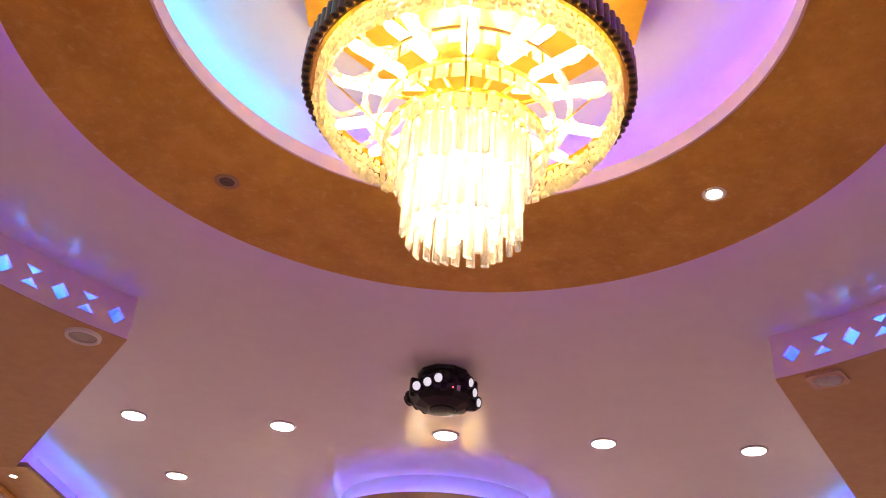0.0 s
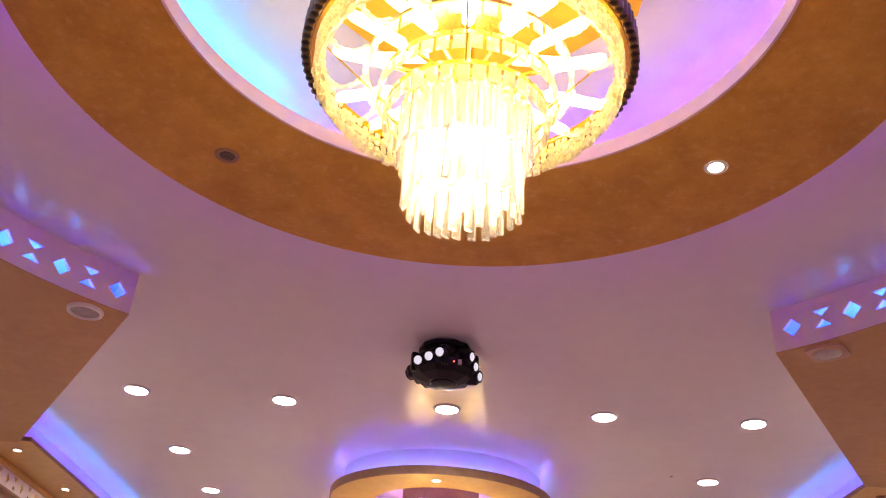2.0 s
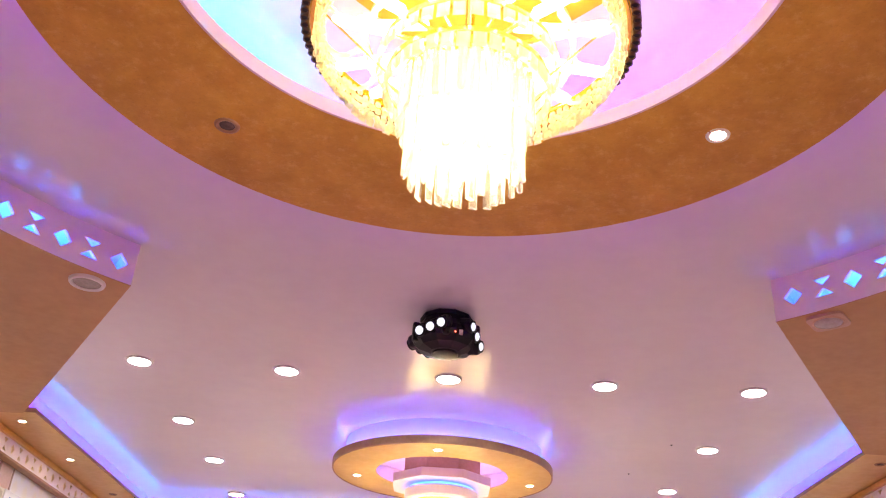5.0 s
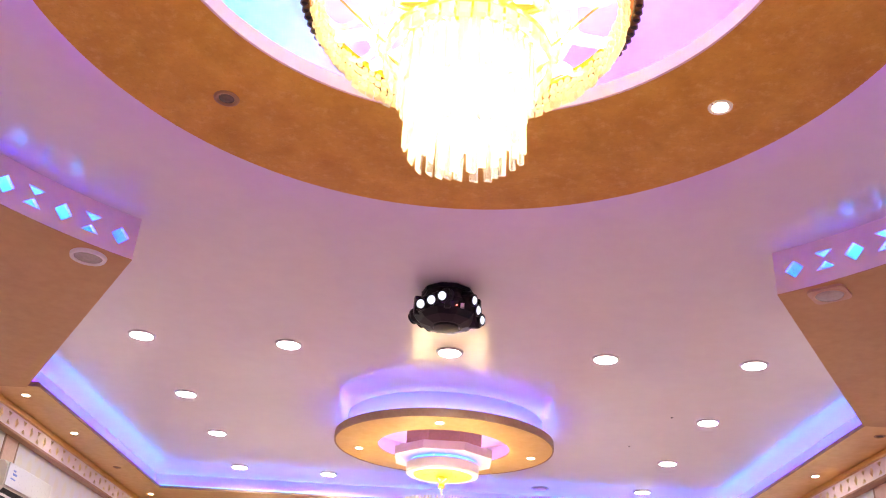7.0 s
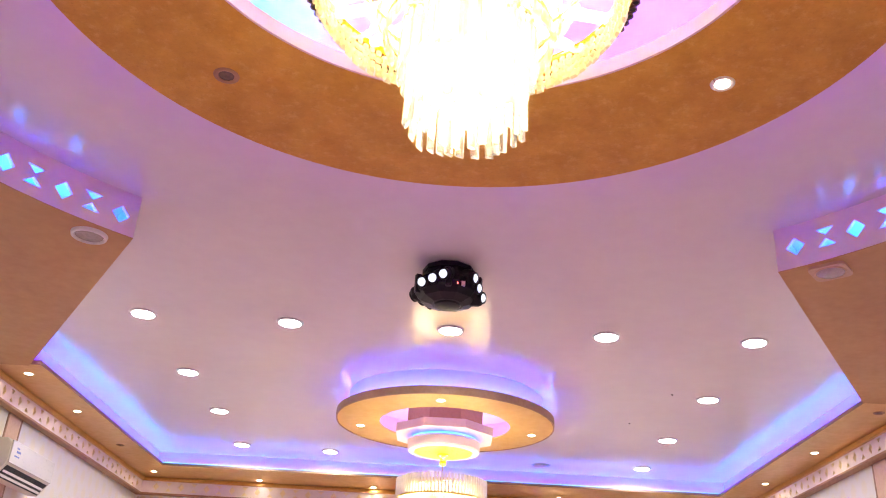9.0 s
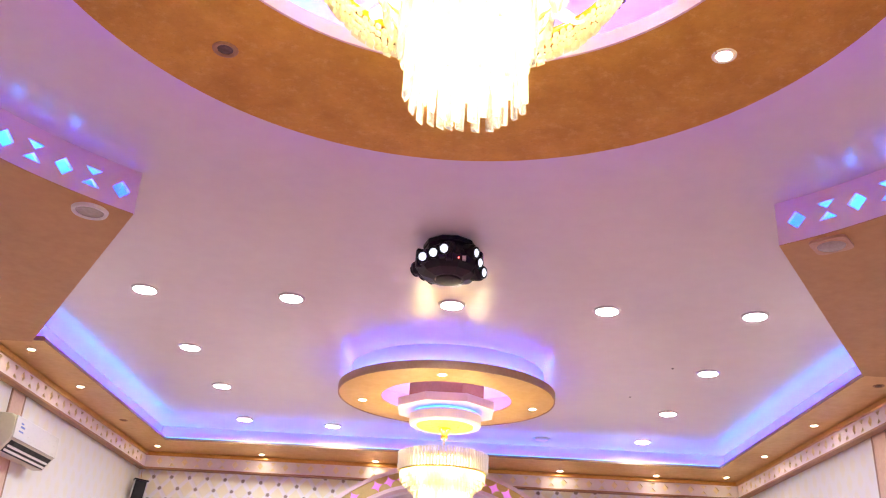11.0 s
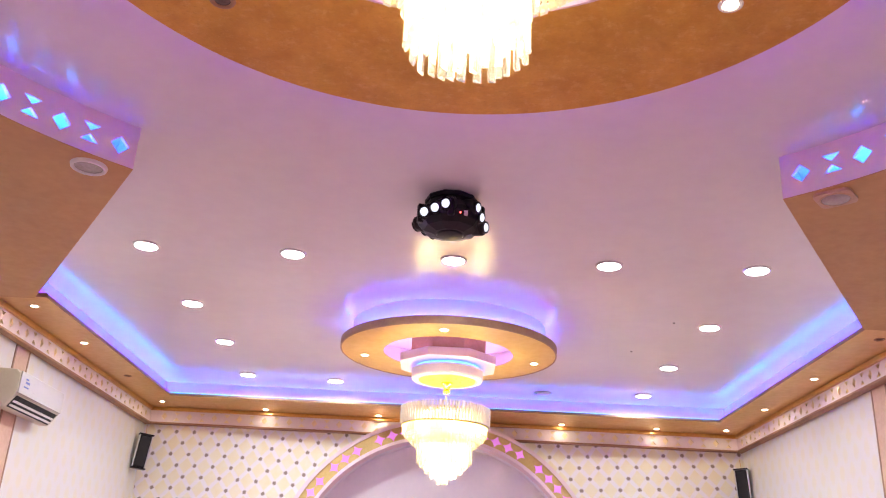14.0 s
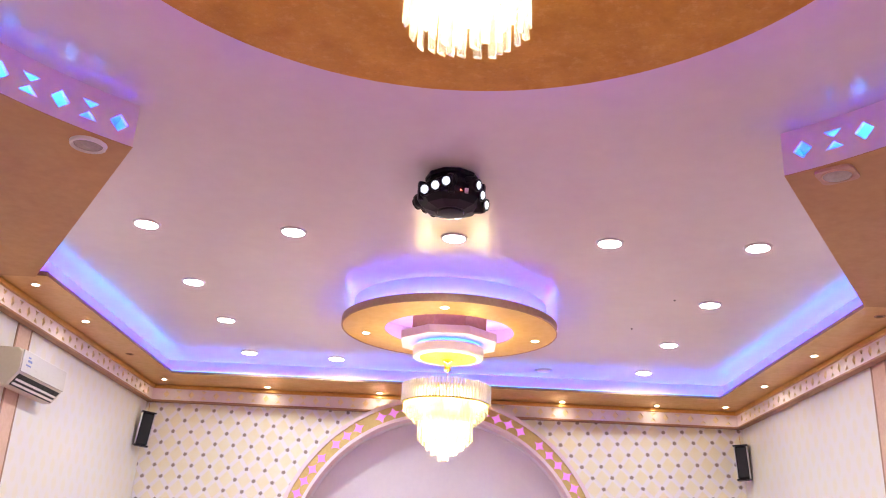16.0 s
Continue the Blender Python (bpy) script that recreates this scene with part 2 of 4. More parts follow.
def damask_paper():
    """Cream side-wall paper with faint pale yellow motifs."""
    k = Nodes("cream_damask_wallpaper")
    s = k.node("ShaderNodeSeparateXYZ", Vector=k.pos())
    u, v = k.math("DIVIDE", s.outputs[1], 0.2), k.math("DIVIDE", s.outputs[2], 0.28)
    a = k.math("SINE", k.math("MULTIPLY", k.math("ADD", u, v), math.pi))
    b = k.math("SINE", k.math("MULTIPLY", k.math("SUBTRACT", u, v), math.pi))
    w = k.math("ABSOLUTE", k.math("MULTIPLY", a, b))
    w = k.math("ADD", w, k.math("MULTIPLY_ADD", k.noise(28.0, 4.0), 0.9, -0.45))
    col = k.mix(k.ramp(w, 0.35, 0.75), (0.76, 0.74, 0.69), (0.76, 0.72, 0.58))
    col = k.mix(k.math("MULTIPLY", k.ramp(k.noise(1.3), 0.4, 0.7), 0.3), col, (0.74, 0.69, 0.63))
    k.put(k.b.inputs["Base Color"], col)
    k.b.inputs["Roughness"].default_value = 0.5
    k.bump(k.noise(90.0), 0.1)
    return k.mat


M_PAPER = lattice_paper()
M_FLECK = flecked_plaster()
M_RIM = painted("lilac_rim_paint", (0.76, 0.55, 0.66), (0.70, 0.49, 0.60), 0.5, 0.0, 2.0, 25.0, 0.05, spec=0.2)
M_SIDE = damask_paper()


# ---------------------------------------------------------------- mesh helpers
def part(name, bm, material, parent=None, label=""):
    """Links a bmesh (or a mesh) as one object under a parent."""
    if isinstance(bm, bmesh.types.BMesh):
        me = bpy.data.meshes.new(name)
        bmesh.ops.recalc_face_normals(bm, faces=bm.faces)
        bm.to_mesh(me)
        bm.free()
    else:
        me = bm
    if not me.materials:
        me.materials.append(material)
    ob = new(name, me)
    if parent:
        ob.parent = parent
    return tagged(ob, label)


def thing(name, at, label, category, group="", kind="", rz=0.0):
    ob = new(name)
    ob.empty_display_size = 0.05
    ob.matrix_basis = pose(*at, 0, 0, rz)
    return tagged(ob, label, category, group, kind)


def smooth(ob, angle=35):
    for p in ob.data.polygons:
        p.use_smooth = True
    ob.data.set_sharp_from_angle(angle=radians(angle))
    return ob


def box(x0, x1, y0, y1, z0, z1, bevel=0.0, bm=None):
    bm = bm or bmesh.new()
    made = bmesh.ops.create_cube(bm, size=1, matrix=Matrix.Translation(((x0 + x1) / 2, (y0 + y1) / 2, (z0 + z1) / 2)) @ Matrix.Diagonal((x1 - x0, y1 - y0, z1 - z0, 1)))
    if bevel:
        edges = list({e for v in made["verts"] for e in v.link_edges})
        bmesh.ops.bevel(bm, geom=edges, offset=bevel, segments=2, affect="EDGES", profile=0.5)
    return bm


def slab(points, z0, z1):
    """A flat prism over a plan outline."""
    bm = bmesh.new()
    f = bm.faces.new([bm.verts.new((x, y, z0)) for x, y in points])
    top = bmesh.ops.extrude_face_region(bm, geom=[f])
    bmesh.ops.translate(bm, vec=(0, 0, z1 - z0), verts=[v for v in top["geom"] if isinstance(v, bmesh.types.BMVert)])
    return bm


def lathe(profile, segments=48, bm=None, centre=(0, 0), closed=False):
    """Turns a profile of (radius, height) round the z axis; a radius of 0 makes a tip."""
    bm = bm or bmesh.new()
    rings = []
    for r, z in profile:
        if r < 1e-6:
            rings.append([bm.verts.new((centre[0], centre[1], z))] * segments)
        else:
            rings.append([bm.verts.new((centre[0] + r * math.cos(2 * math.pi * i / segments), centre[1] + r * math.sin(2 * math.pi * i / segments), z)) for i in range(segments)])
    pairs = list(zip(rings, rings[1:])) + ([(rings[-1], rings[0])] if closed else [])
    for a, b in pairs:
        for i in range(segments):
            j = (i + 1) % segments
            vs = list(dict.fromkeys((a[i], a[j], b[j], b[i])))
            if len(vs) > 2:
                bm.faces.new(vs)
    return bm


def annulus(c_in, r_in, c_out, r_out, z0, z1, segments=128):
    """A flat ring whose inner and outer circles may have different centres."""
    bm = bmesh.new()
    loops = []
    for (cx, cy), r, z in ((c_in, r_in, z0), (c_out, r_out, z0), (c_out, r_out, z1), (c_in, r_in, z1)):
        loops.append([bm.verts.new((cx + r * math.cos(2 * math.pi * i / segments), cy + r * math.sin(2 * math.pi * i / segments), z)) for i in range(segments)])
    for a, b in zip(loops, loops[1:] + loops[:1]):
        for i in range(segments):
            j = (i + 1) % segments
            bm.faces.new((a[i], a[j], b[j], b[i]))
    return bm


def rod(a, b, r, segments=8, bm=None):
    bm = bm or bmesh.new()
    a, b = Vector(a), Vector(b)
    m = Matrix.Translation((a + b) / 2) @ (b - a).to_track_quat("Z", "Y").to_matrix().to_4x4()
    bmesh.ops.create_cone(bm, cap_ends=True, segments=segments, radius1=r, radius2=r, depth=(b - a).length, matrix=m)
    return bm


def holed(outline, holes, depth):
    """A board in the xz plane (front at y = 0, back at y = depth) with holes through it."""
    cu = bpy.data.curves.new("board", "CURVE")
    cu.dimensions, cu.fill_mode, cu.extrude = "2D", "BOTH", depth / 2
    for loop in [outline] + holes:
        sp = cu.splines.new("POLY")
        sp.points.add(len(loop) - 1)
        for q, (x, z) in zip(sp.points, loop):
            q.co = (x, z, 0, 1)
        sp.use_cyclic_u = True
    ob = new("board", cu)
    me = bpy.data.meshes.new_from_object(ob.evaluated_get(bpy.context.evaluated_depsgraph_get()))
    bpy.data.objects.remove(ob)
    bpy.data.curves.remove(cu)
    me.transform(pose(0, depth / 2, 0, 90, 0, 0))
    me.materials.clear()
    return me


def diamond(x, z, w, h):
    return [(x - w / 2, z), (x, z - h / 2), (x + w / 2, z), (x, z + h / 2)]


def tri(x, z, w, h):
    """h > 0: apex up."""
    return [(x - w / 2, z - h / 2), (x + w / 2, z - h / 2), (x, z + h / 2)]


def structure(name, bm, material, label, category, parent=None):
    ob = part(name, bm, material, parent, label)
    return tagged(ob, label, category, "", "structure")


def board_on(name, me, m, material, label, category):
    ob = structure(name, me, material, label, category)
    ob.matrix_basis = m
    return ob


def gild(ob, material):
    """Gold leaf on the cut edges of a board."""
    ob.data.materials.append(material)
    for f in ob.data.polygons:
        if abs(f.normal.y) < 0.5:
            f.material_index = 1


# ---------------------------------------------------------------- shell
structure("floor", box(-WX - 0.2, WX + 0.2, WS - 0.2, 11.6, -0.1, 0.0), M_FLOOR, "unseen hall floor, rose to tint bounced light pink", "floor")
structure("ceiling", box(-WX - 0.2, WX + 0.2, WS - 0.2, WY + 0.12, CEIL, CEIL + 0.15), M_CEIL, "glossy white painted flat hall ceiling", "ceiling")
structure("wall_west", box(-WX - 0.2, -WX, WS, WY + 0.12, 0, CEIL), M_SIDE, "cream wallpapered side wall with faint motifs", "wall")
structure("wall_east", box(WX, WX + 0.2, WS, WY + 0.12, 0, CEIL), M_SIDE, "cream wallpapered side wall with faint motifs", "wall")
structure("wall_south", box(-WX - 0.2, WX + 0.2, WS - 0.2, WS, 0, CEIL), M_SIDE, "plain cream wallpapered end wall", "wall")

ARC_Z, ARC_R, ARC_IN = 1.725, 1.809, 1.589


def arc(r, n=48, a0=0.0, a1=180.0):
    return [(r * math.cos(radians(a0 + (a1 - a0) * i / n)), ARC_Z + r * math.sin(radians(a0 + (a1 - a0) * i / n))) for i in range(n + 1)]


outline = [(-WX, 0), (-WX, CEIL), (WX, CEIL), (WX, 0), (ARC_IN, 0)] + arc(ARC_IN) + [(-ARC_IN, 0)]
board_on("wall_north", holed(outline, [], 0.12), pose(0, WY, 0), M_PAPER, "wall papered with pale yellow diamonds and grey dots", "wall")
AL = 10.36
structure("alcove_wall", box(-ARC_IN - 0.1, ARC_IN + 0.1, AL, AL + 0.1, 0, 3.5), M_ALCOVE, "smooth white back wall of arched alcove", "wall")
RV = ARC_IN - 0.003
lining = [(ARC_IN + 0.06, 0)] + arc(ARC_IN + 0.06) + [(-ARC_IN - 0.06, 0), (-RV, 0)] + list(reversed(arc(RV))) + [(RV, 0)]
smooth(board_on("alcove_vault", holed(lining, [], AL - WY - 0.005), pose(0, WY + 0.003, 0), M_ALCOVE, "white plastered round vault of alcove", "wall"))


# dropped borders along three walls, and lower pointed wings towards the hall
# the wings end in a fascia bent round the middle of the hall
FC, FR = 2.06, 2.38
F0 = math.atan2(1.805, 1.547)


def on_fascia(dist, r, sx):
    """Plan point at an arc length from the wing's tip and a radius; sx 1 is west."""
    a = F0 - dist / FR
    return (-sx * r * math.cos(a), FC + r * math.sin(a))


FL = FR * F0
for sx, side in ((1, "west"), (-1, "east")):
    near = 6.2 if sx == 1 else 5.70
    plan = [(-WX, near), (-LIPX, near), (-LIPX, LIPY), (-LIPX, WY), (-WX, WY)]
    structure("soffit_" + side, slab([(sx * x, y) for x, y in plan], SB, SB + 0.012), M_SOFF, "ochre plastered dropped ceiling border", "soffit")
    tail = (2.92, 6.0) if sx == 1 else (2.815, 5.80)
    tip = 0.0 if sx == 1 else 0.016
    plan = [(-sx * WX, tail[1]), (-sx * tail[0], tail[1])] + [on_fascia(tip + (FL - tip) * i / 40, FR - 0.001, sx) for i in range(41)] + [(-sx * WX, FC)]
    structure("wing_" + side, slab(plan, SOFF, SOFF + 0.0035), M_WING, "brown ochre plastered ceiling wing with rounded edge", "soffit")
    wing = [(-WX, tail[1]), (-tail[0] - 0.005, tail[1]), (-tail[0] - 0.02, tail[1] - 0.018), (-WX, tail[1] - 0.018)]
    structure("wing_edge_" + side, slab([(sx * x, y) for x, y in wing], SOFF + 0.004, SOFF + 0.06), M_WING, "ochre edge board of ceiling wing", "trim")
    tx, ty = on_fascia(tip, FR, 1)
    # unseen upright board, added so strip light doesn't leak past the tip
    closing = [(-tail[0] + 0.01, tail[1] - 0.04), (tx - 0.011, ty + 0.003), (tx - 0.04, ty - 0.02), (-tail[0] - 0.02, tail[1] - 0.06)]
    structure("wing_light_stop_" + side, slab([(sx * x, y) for x, y in closing], SOFF + 0.004, CEIL), M_CEIL, "unseen white board added to stop wing light leaking", "cove")
    # another unseen board, added to block the strips' light at the far end
    x0, x1 = sorted((-sx * (FR + 0.03), -sx * WX))
    structure("wing_end_" + side, box(x0, x1, FC, FC + 0.02, SOFF + 0.004, CEIL), M_CEIL, "unseen white end board added to hold in wing light", "cove")
structure("soffit_end_west", box(-WX, -LIPX, 6.188, 6.1995, SB, SB + 0.032), M_EDGE, "brown gold end board of dropped border", "trim")
structure("soffit_north", slab([(-LIPX, LIPY), (LIPX, LIPY), (LIPX, WY), (-LIPX, WY)], SB, SB + 0.012), M_SOFF, "ochre plastered dropped ceiling border over alcove wall", "soffit")
# upright cove faces a hand's width behind the lip; the strips lie between
TRAY = 0.075
structure("cove_face_north", box(-LIPX - TRAY, LIPX + TRAY, LIPY + TRAY, LIPY + TRAY + 0.02, SB + 0.0125, CEIL), M_COVE, "white upright face of lit ceiling cove", "cove")
structure("trim_lip_north", box(-LIPX, LIPX, LIPY - 0.008, LIPY, SB - 0.003, SB + 0.022), M_EDGE, "brown gold edge bead of dropped border", "trim")
for sx, side in ((1, "west"), (-1, "east")):
    x0, x1 = sorted((-sx * (LIPX + TRAY), -sx * (LIPX + TRAY + 0.02)))
    structure("cove_face_" + side, box(x0, x1, 5.72, LIPY + TRAY - 0.001, SB + 0.0125, CEIL), M_COVE, "white upright face of lit ceiling cove", "cove")
    x0, x1 = sorted((-sx * LIPX, -sx * (LIPX - 0.008)))
    structure("trim_lip_" + side, box(x0, x1, 6.19 if sx == 1 else 5.72, LIPY - 0.009, SB - 0.003, SB + 0.022), M_EDGE, "brown gold edge bead of dropped border", "trim")

# fascia boards with diamond and triangle cut-outs on the wings
FH = CEIL - SOFF - 0.0042


def wing_fascia(side, sx, tip, first, lift):
    """A bent board; its length runs from the wing's tip away from the hall's far end."""
    holes, d = [], first
    while d < FL - 0.1:
        holes.append(diamond(d, 0.099 + lift, 0.090, 0.090))
        holes.append(tri(d + 0.147, 0.134 + lift, 0.090, -0.036))
        holes.append(tri(d + 0.147, 0.078 + lift, 0.092, 0.038))
        d += 0.288
    me = holed([(tip, 0), (FL, 0), (FL, FH), (tip, FH)], holes, 0.022)
    bm = bmesh.new()
    bm.from_mesh(me)
    bpy.data.meshes.remove(me)
    for i in range(1, 52):
        bmesh.ops.bisect_plane(bm, geom=bm.verts[:] + bm.edges[:] + bm.faces[:], plane_co=(FL * i / 52, 0, 0), plane_no=(1, 0, 0))
    for v in bm.verts:
        x, y = on_fascia(v.co.x, FR + v.co.y, sx)
        v.co = (x, y, v.co.z + SOFF + 0.004)
    structure("fascia_wing_" + side, bm, M_LILAC, "white bent fascia board with diamond and triangle cut-outs", "fascia")


wing_fascia("west", 1, 0.0, 0.083, 0.0)
wing_fascia("east", -1, 0.016, 0.111, 0.010)


def strip(a, b, z, w):
    """A flat LED strip lying on a border, shining upwards."""
    a, b = Vector((*a, 0)), Vector((*b, 0))
    d = (b - a).normalized()
    n = Vector((-d.y, d.x, 0)) * w / 2
    return slab([(q.x, q.y) for q in (a + n, b + n, b - n, a - n)], z, z + 0.006)


LZ = SOFF + 0.004
LT = SB + 0.0125
for a, b, material, lbl in (
    ((-LIPX - 0.01, LIPY + 0.018), (LIPX + 0.01, LIPY + 0.018), M_LEDB, "blue"),
    ((-LIPX - 0.018, 6.21), (-LIPX - 0.018, LIPY), M_LEDB, "blue"),
    ((LIPX + 0.018, 5.75), (LIPX + 0.018, LIPY), M_LEDB, "blue"),
    ((-LIPX - 0.04, LIPY + 0.05), (LIPX + 0.04, LIPY + 0.05), M_LEDV, "violet"),
    ((-LIPX - 0.05, 6.21), (-LIPX - 0.05, LIPY + 0.03), M_LEDV, "violet"),
    ((LIPX + 0.05, 5.75), (LIPX + 0.05, LIPY + 0.03), M_LEDV, "violet"),
):
    tagged(part("led_strip", strip(a, b, LT, 0.016), material), lbl + " glowing LED strip hidden on ceiling border", "LED strip", "cove lights")
# an unseen low board parts each tray's strips, added to keep blue off the face
D0, D1, DZ = 0.033, 0.036, SB + 0.042
structure("strip_baffle_north", box(-LIPX - D0, LIPX + D0, LIPY + D0, LIPY + D1, LT, DZ), M_COVE, "added low white board keeping blue off cove face", "cove")
for sx, side in ((1, "west"), (-1, "east")):
    x0, x1 = sorted((-sx * (LIPX + D0), -sx * (LIPX + D1)))
    structure("strip_baffle_" + side, box(x0, x1, 6.21 if sx == 1 else 5.75, LIPY + D0 - 0.001, LT, DZ), M_COVE, "added low white board keeping blue off cove face", "cove")
for sx in (1, -1):
    for r, w, start, material, tone in ((FR + 0.065, 0.04, 0.05, M_LEDF, "violet"), (FR + 0.20, 0.17, 0.16, M_LEDC, "blue")):
        ends = [[on_fascia(start + (FL - start - 0.1) * i / 40, r + d, sx) for i in range(41)] for d in (-w / 2, w / 2)]
        tagged(part("led_strip", slab(ends[0] + ends[1][::-1], LZ, LZ + 0.006), material), tone + " LED strip behind the cut-out fascia", "LED strip", "fascia lights")

# cornice band with cut-outs, gold mouldings above and below
BH = SB - 0.04 - BAND


def band_holes(length, start):
    holes = []
    x = start
    while x < length - 0.05:
        holes.append(diamond(x, 0.068, 0.068, 0.085))
        if x + 0.175 < length:
            holes.append(tri(x + 0.142, 0.096, 0.068, -0.036))
            holes.append(tri(x + 0.142, 0.038, 0.068, 0.036))
        x += 0.284
    return holes


BD = 0.07
for nm, length, m in (
    ("north", 2 * WX - 2 * BD, pose(-WX + BD, WY - BD, BAND)),
    ("west", WY - BD - 1.0, pose(-WX + BD, 1.0, BAND, 0, 0, 90)),
    ("east", WY - BD - 1.0, pose(WX - BD, WY - BD, BAND, 0, 0, -90)),
):
    rect = [(0, 0), (length, 0), (length, BH), (0, BH)]
    gild(board_on("cornice_band_" + nm, holed(rect, band_holes(length, 0.16), 0.018), m, M_BAND, "white cornice band with diamond and triangle cut-outs", "cornice"), M_LEAF)


def along(nm, d0, d1, z0, z1, material, label):
    """A moulding round three walls between depths d0 and d1 from the wall."""
    structure(nm + "_north", box(-WX + d0, WX - d0, WY - d1, WY - d0, z0, z1, 0.006), material, label, "trim")
    structure(nm + "_west", box(-WX + d0, -WX + d1, 1.0, WY - d1 - 0.001, z0, z1, 0.006), material, label, "trim")
    structure(nm + "_east", box(WX - d1, WX - d0, 1.0, WY - d1 - 0.001, z0, z1, 0.006), material, label, "trim")


along("trim_crown", 0.002, 0.10, SB - 0.042, SB - 0.003, M_GOLD, "gold painted crown moulding")
along("trim_back", 0.042, 0.050, BAND + 0.002, SB - 0.045, M_BACK, "gold backing behind the cornice cut-outs")
along("trim_base", 0.002, 0.085, BAND - 0.022, BAND - 0.001, M_EDGE, "brown gold moulding under cornice band")

# ---------------------------------------------------------------- large ring
RIN, ROUT = ((0.0, 1.667), 0.873), ((0.0, 1.86), 1.342)
ring = thing("ceiling_ring", (0, 0, 0), "broad ochre plastered ring hung under the ceiling", "ceiling ring", "", "structure")
part("ring_board", annulus(RIN[0], RIN[1] + 0.0095, *ROUT, SOFF, SOFF + 0.045), M_FLECK, ring)
part("inner_rim", annulus(*RIN, RIN[0], RIN[1] + 0.009, SOFF - 0.003, SOFF + 0.055), M_RIM, ring, "lilac painted inner rim board")
part("ring_core", annulus((0, 1.80), 1.12, (0, 1.80), 1.15, SOFF + 0.05, CEIL), M_CEIL, ring, "white upright core of ring")


def arc_strip(r0, r1, a0, a1, cy, z0, z1, n=48):
    ang = [radians(a0 + (a1 - a0) * i / n) for i in range(n + 1)]
    pts = [(r1 * math.cos(a), cy + r1 * math.sin(a)) for a in ang] + [(r0 * math.cos(a), cy + r0 * math.sin(a)) for a in reversed(ang)]
    return slab(pts, z0, z1)


part("led_strip", arc_strip(1.03, 1.06, -95, 128, 1.775, SOFF + 0.051, SOFF + 0.057), M_LEDI, ring, "violet glowing LED strip")
part("led_strip", arc_strip(1.03, 1.06, 129, 264, 1.775, SOFF + 0.051, SOFF + 0.057), M_LEDL, ring, "cyan glowing stretch of LED strip")
part("led_strip", annulus((0, 1.83), 1.21, (0, 1.83), 1.235, SOFF + 0.051, SOFF + 0.057), M_LEDO, ring, "violet glowing LED strip")

# ---------------------------------------------------------------- small ring with pedestal
SR = 3.49
ring = thing("ceiling_ring", (*SMALL, 0), "gold painted ring with stepped pedestal under the ceiling", "ceiling ring", "", "structure")
part("ring_board", annulus((0, 0), 0.525, (0, 0), 0.862, SR, SR + 0.012, 96), M_RING, ring)
part("outer_rim", annulus((0, 0), 0.863, (0, 0), 0.873, SR - 0.003, SR + 0.058, 96), M_EDGE, ring, "brown gold outer rim")
part("ring_core", annulus((0, 0), 0.765, (0, 0), 0.78, SR + 0.012, CEIL, 96), M_COVE, ring, "white upright core of ring")
part("led_strip", annulus((0, 0), 0.858, (0, 0), 0.862, SR + 0.016, SR + 0.032, 96), M_LEDH, ring, "violet glowing LED strip")
part("led_strip", annulus((0, 0), 0.858, (0, 0), 0.862, SR + 0.035, SR + 0.047, 96), M_LEDR, ring, "blue glowing LED strip")
part("led_strip", annulus((0, 0), 0.56, (0, 0), 0.585, SR + 0.013, SR + 0.019, 96), M_LEDP, ring, "pale violet glowing LED strip")


def octagon(r, turn=22.5):
    return [(r * math.cos(radians(turn + 45 * i)), r * math.sin(radians(turn + 45 * i))) for i in range(8)]


part("pedestal", slab(octagon(0.32), 3.45, CEIL), M_EDGE, ring, "mauve octagonal pedestal")
part("octagon_plate", slab(octagon(0.41), 3.385, 3.45), M_LILAC, ring, "white octagonal plate")
part("led_strip", annulus((0, 0), 0.252, (0, 0), 0.258, 3.362, 3.378, 64), M_LEDG, ring, "blue LED ring under the plate")
smooth(part("drum", lathe([(0, 3.384), (0.25, 3.384), (0.25, 3.36), (0.285, 3.355), (0.285, 3.285), (0.275, 3.272), (0.235, 3.268), (0.23, 3.28), (0, 3.28)], 64), M_LILAC, ring, "white round drum"))
smooth(part("drum_plate", lathe([(0, 3.278), (0.228, 3.278), (0.225, 3.268), (0, 3.258)], 64), M_YELLOW, ring, "gold plate, yellow for the reflected chandelier light"))


# ---------------------------------------------------------------- lamps
def downlight(x, y):
    ob = thing("downlight", (x, y, CEIL), "round white ceiling downlight, lit", "downlight", "lit downlights in main ceiling")
    smooth(part("trim_ring", lathe([(0.070, 0.004), (0.070, -0.011), (0.076, -0.014), (0.086, -0.009), (0.090, 0.0)], 40), M_GREYTRIM, ob, "thin grey trim ring"))
    smooth(part("lens", lathe([(0.0702, 0.002), (0.0702, -0.002), (0.04, -0.003), (0, -0.003)], 40), M_DOWN, ob, "glowing white lens"))
    return ob


DOWN = [(-2.0, 5.445), (-1.04, 5.465), (0.014, 5.445), (1.022, 5.41), (1.966, 5.37), (-2.0, 6.65), (-1.985, 7.735), (-2.02, 8.973), (-1.132, 9.06), (2.022, 6.63), (2.015, 7.892), (2.037, 9.047)]
first = downlight(*DOWN[0])
for x, y in DOWN[1:]:
    copy_thing(first, pose(x, y, CEIL))
# unseen copies added over the near half, to lighten the floor and large ring
for y in (-0.9, -3.2):
    for x in (-2.0, -0.7, 0.7, 2.0):
        copy_thing(first, pose(x, y, CEIL))


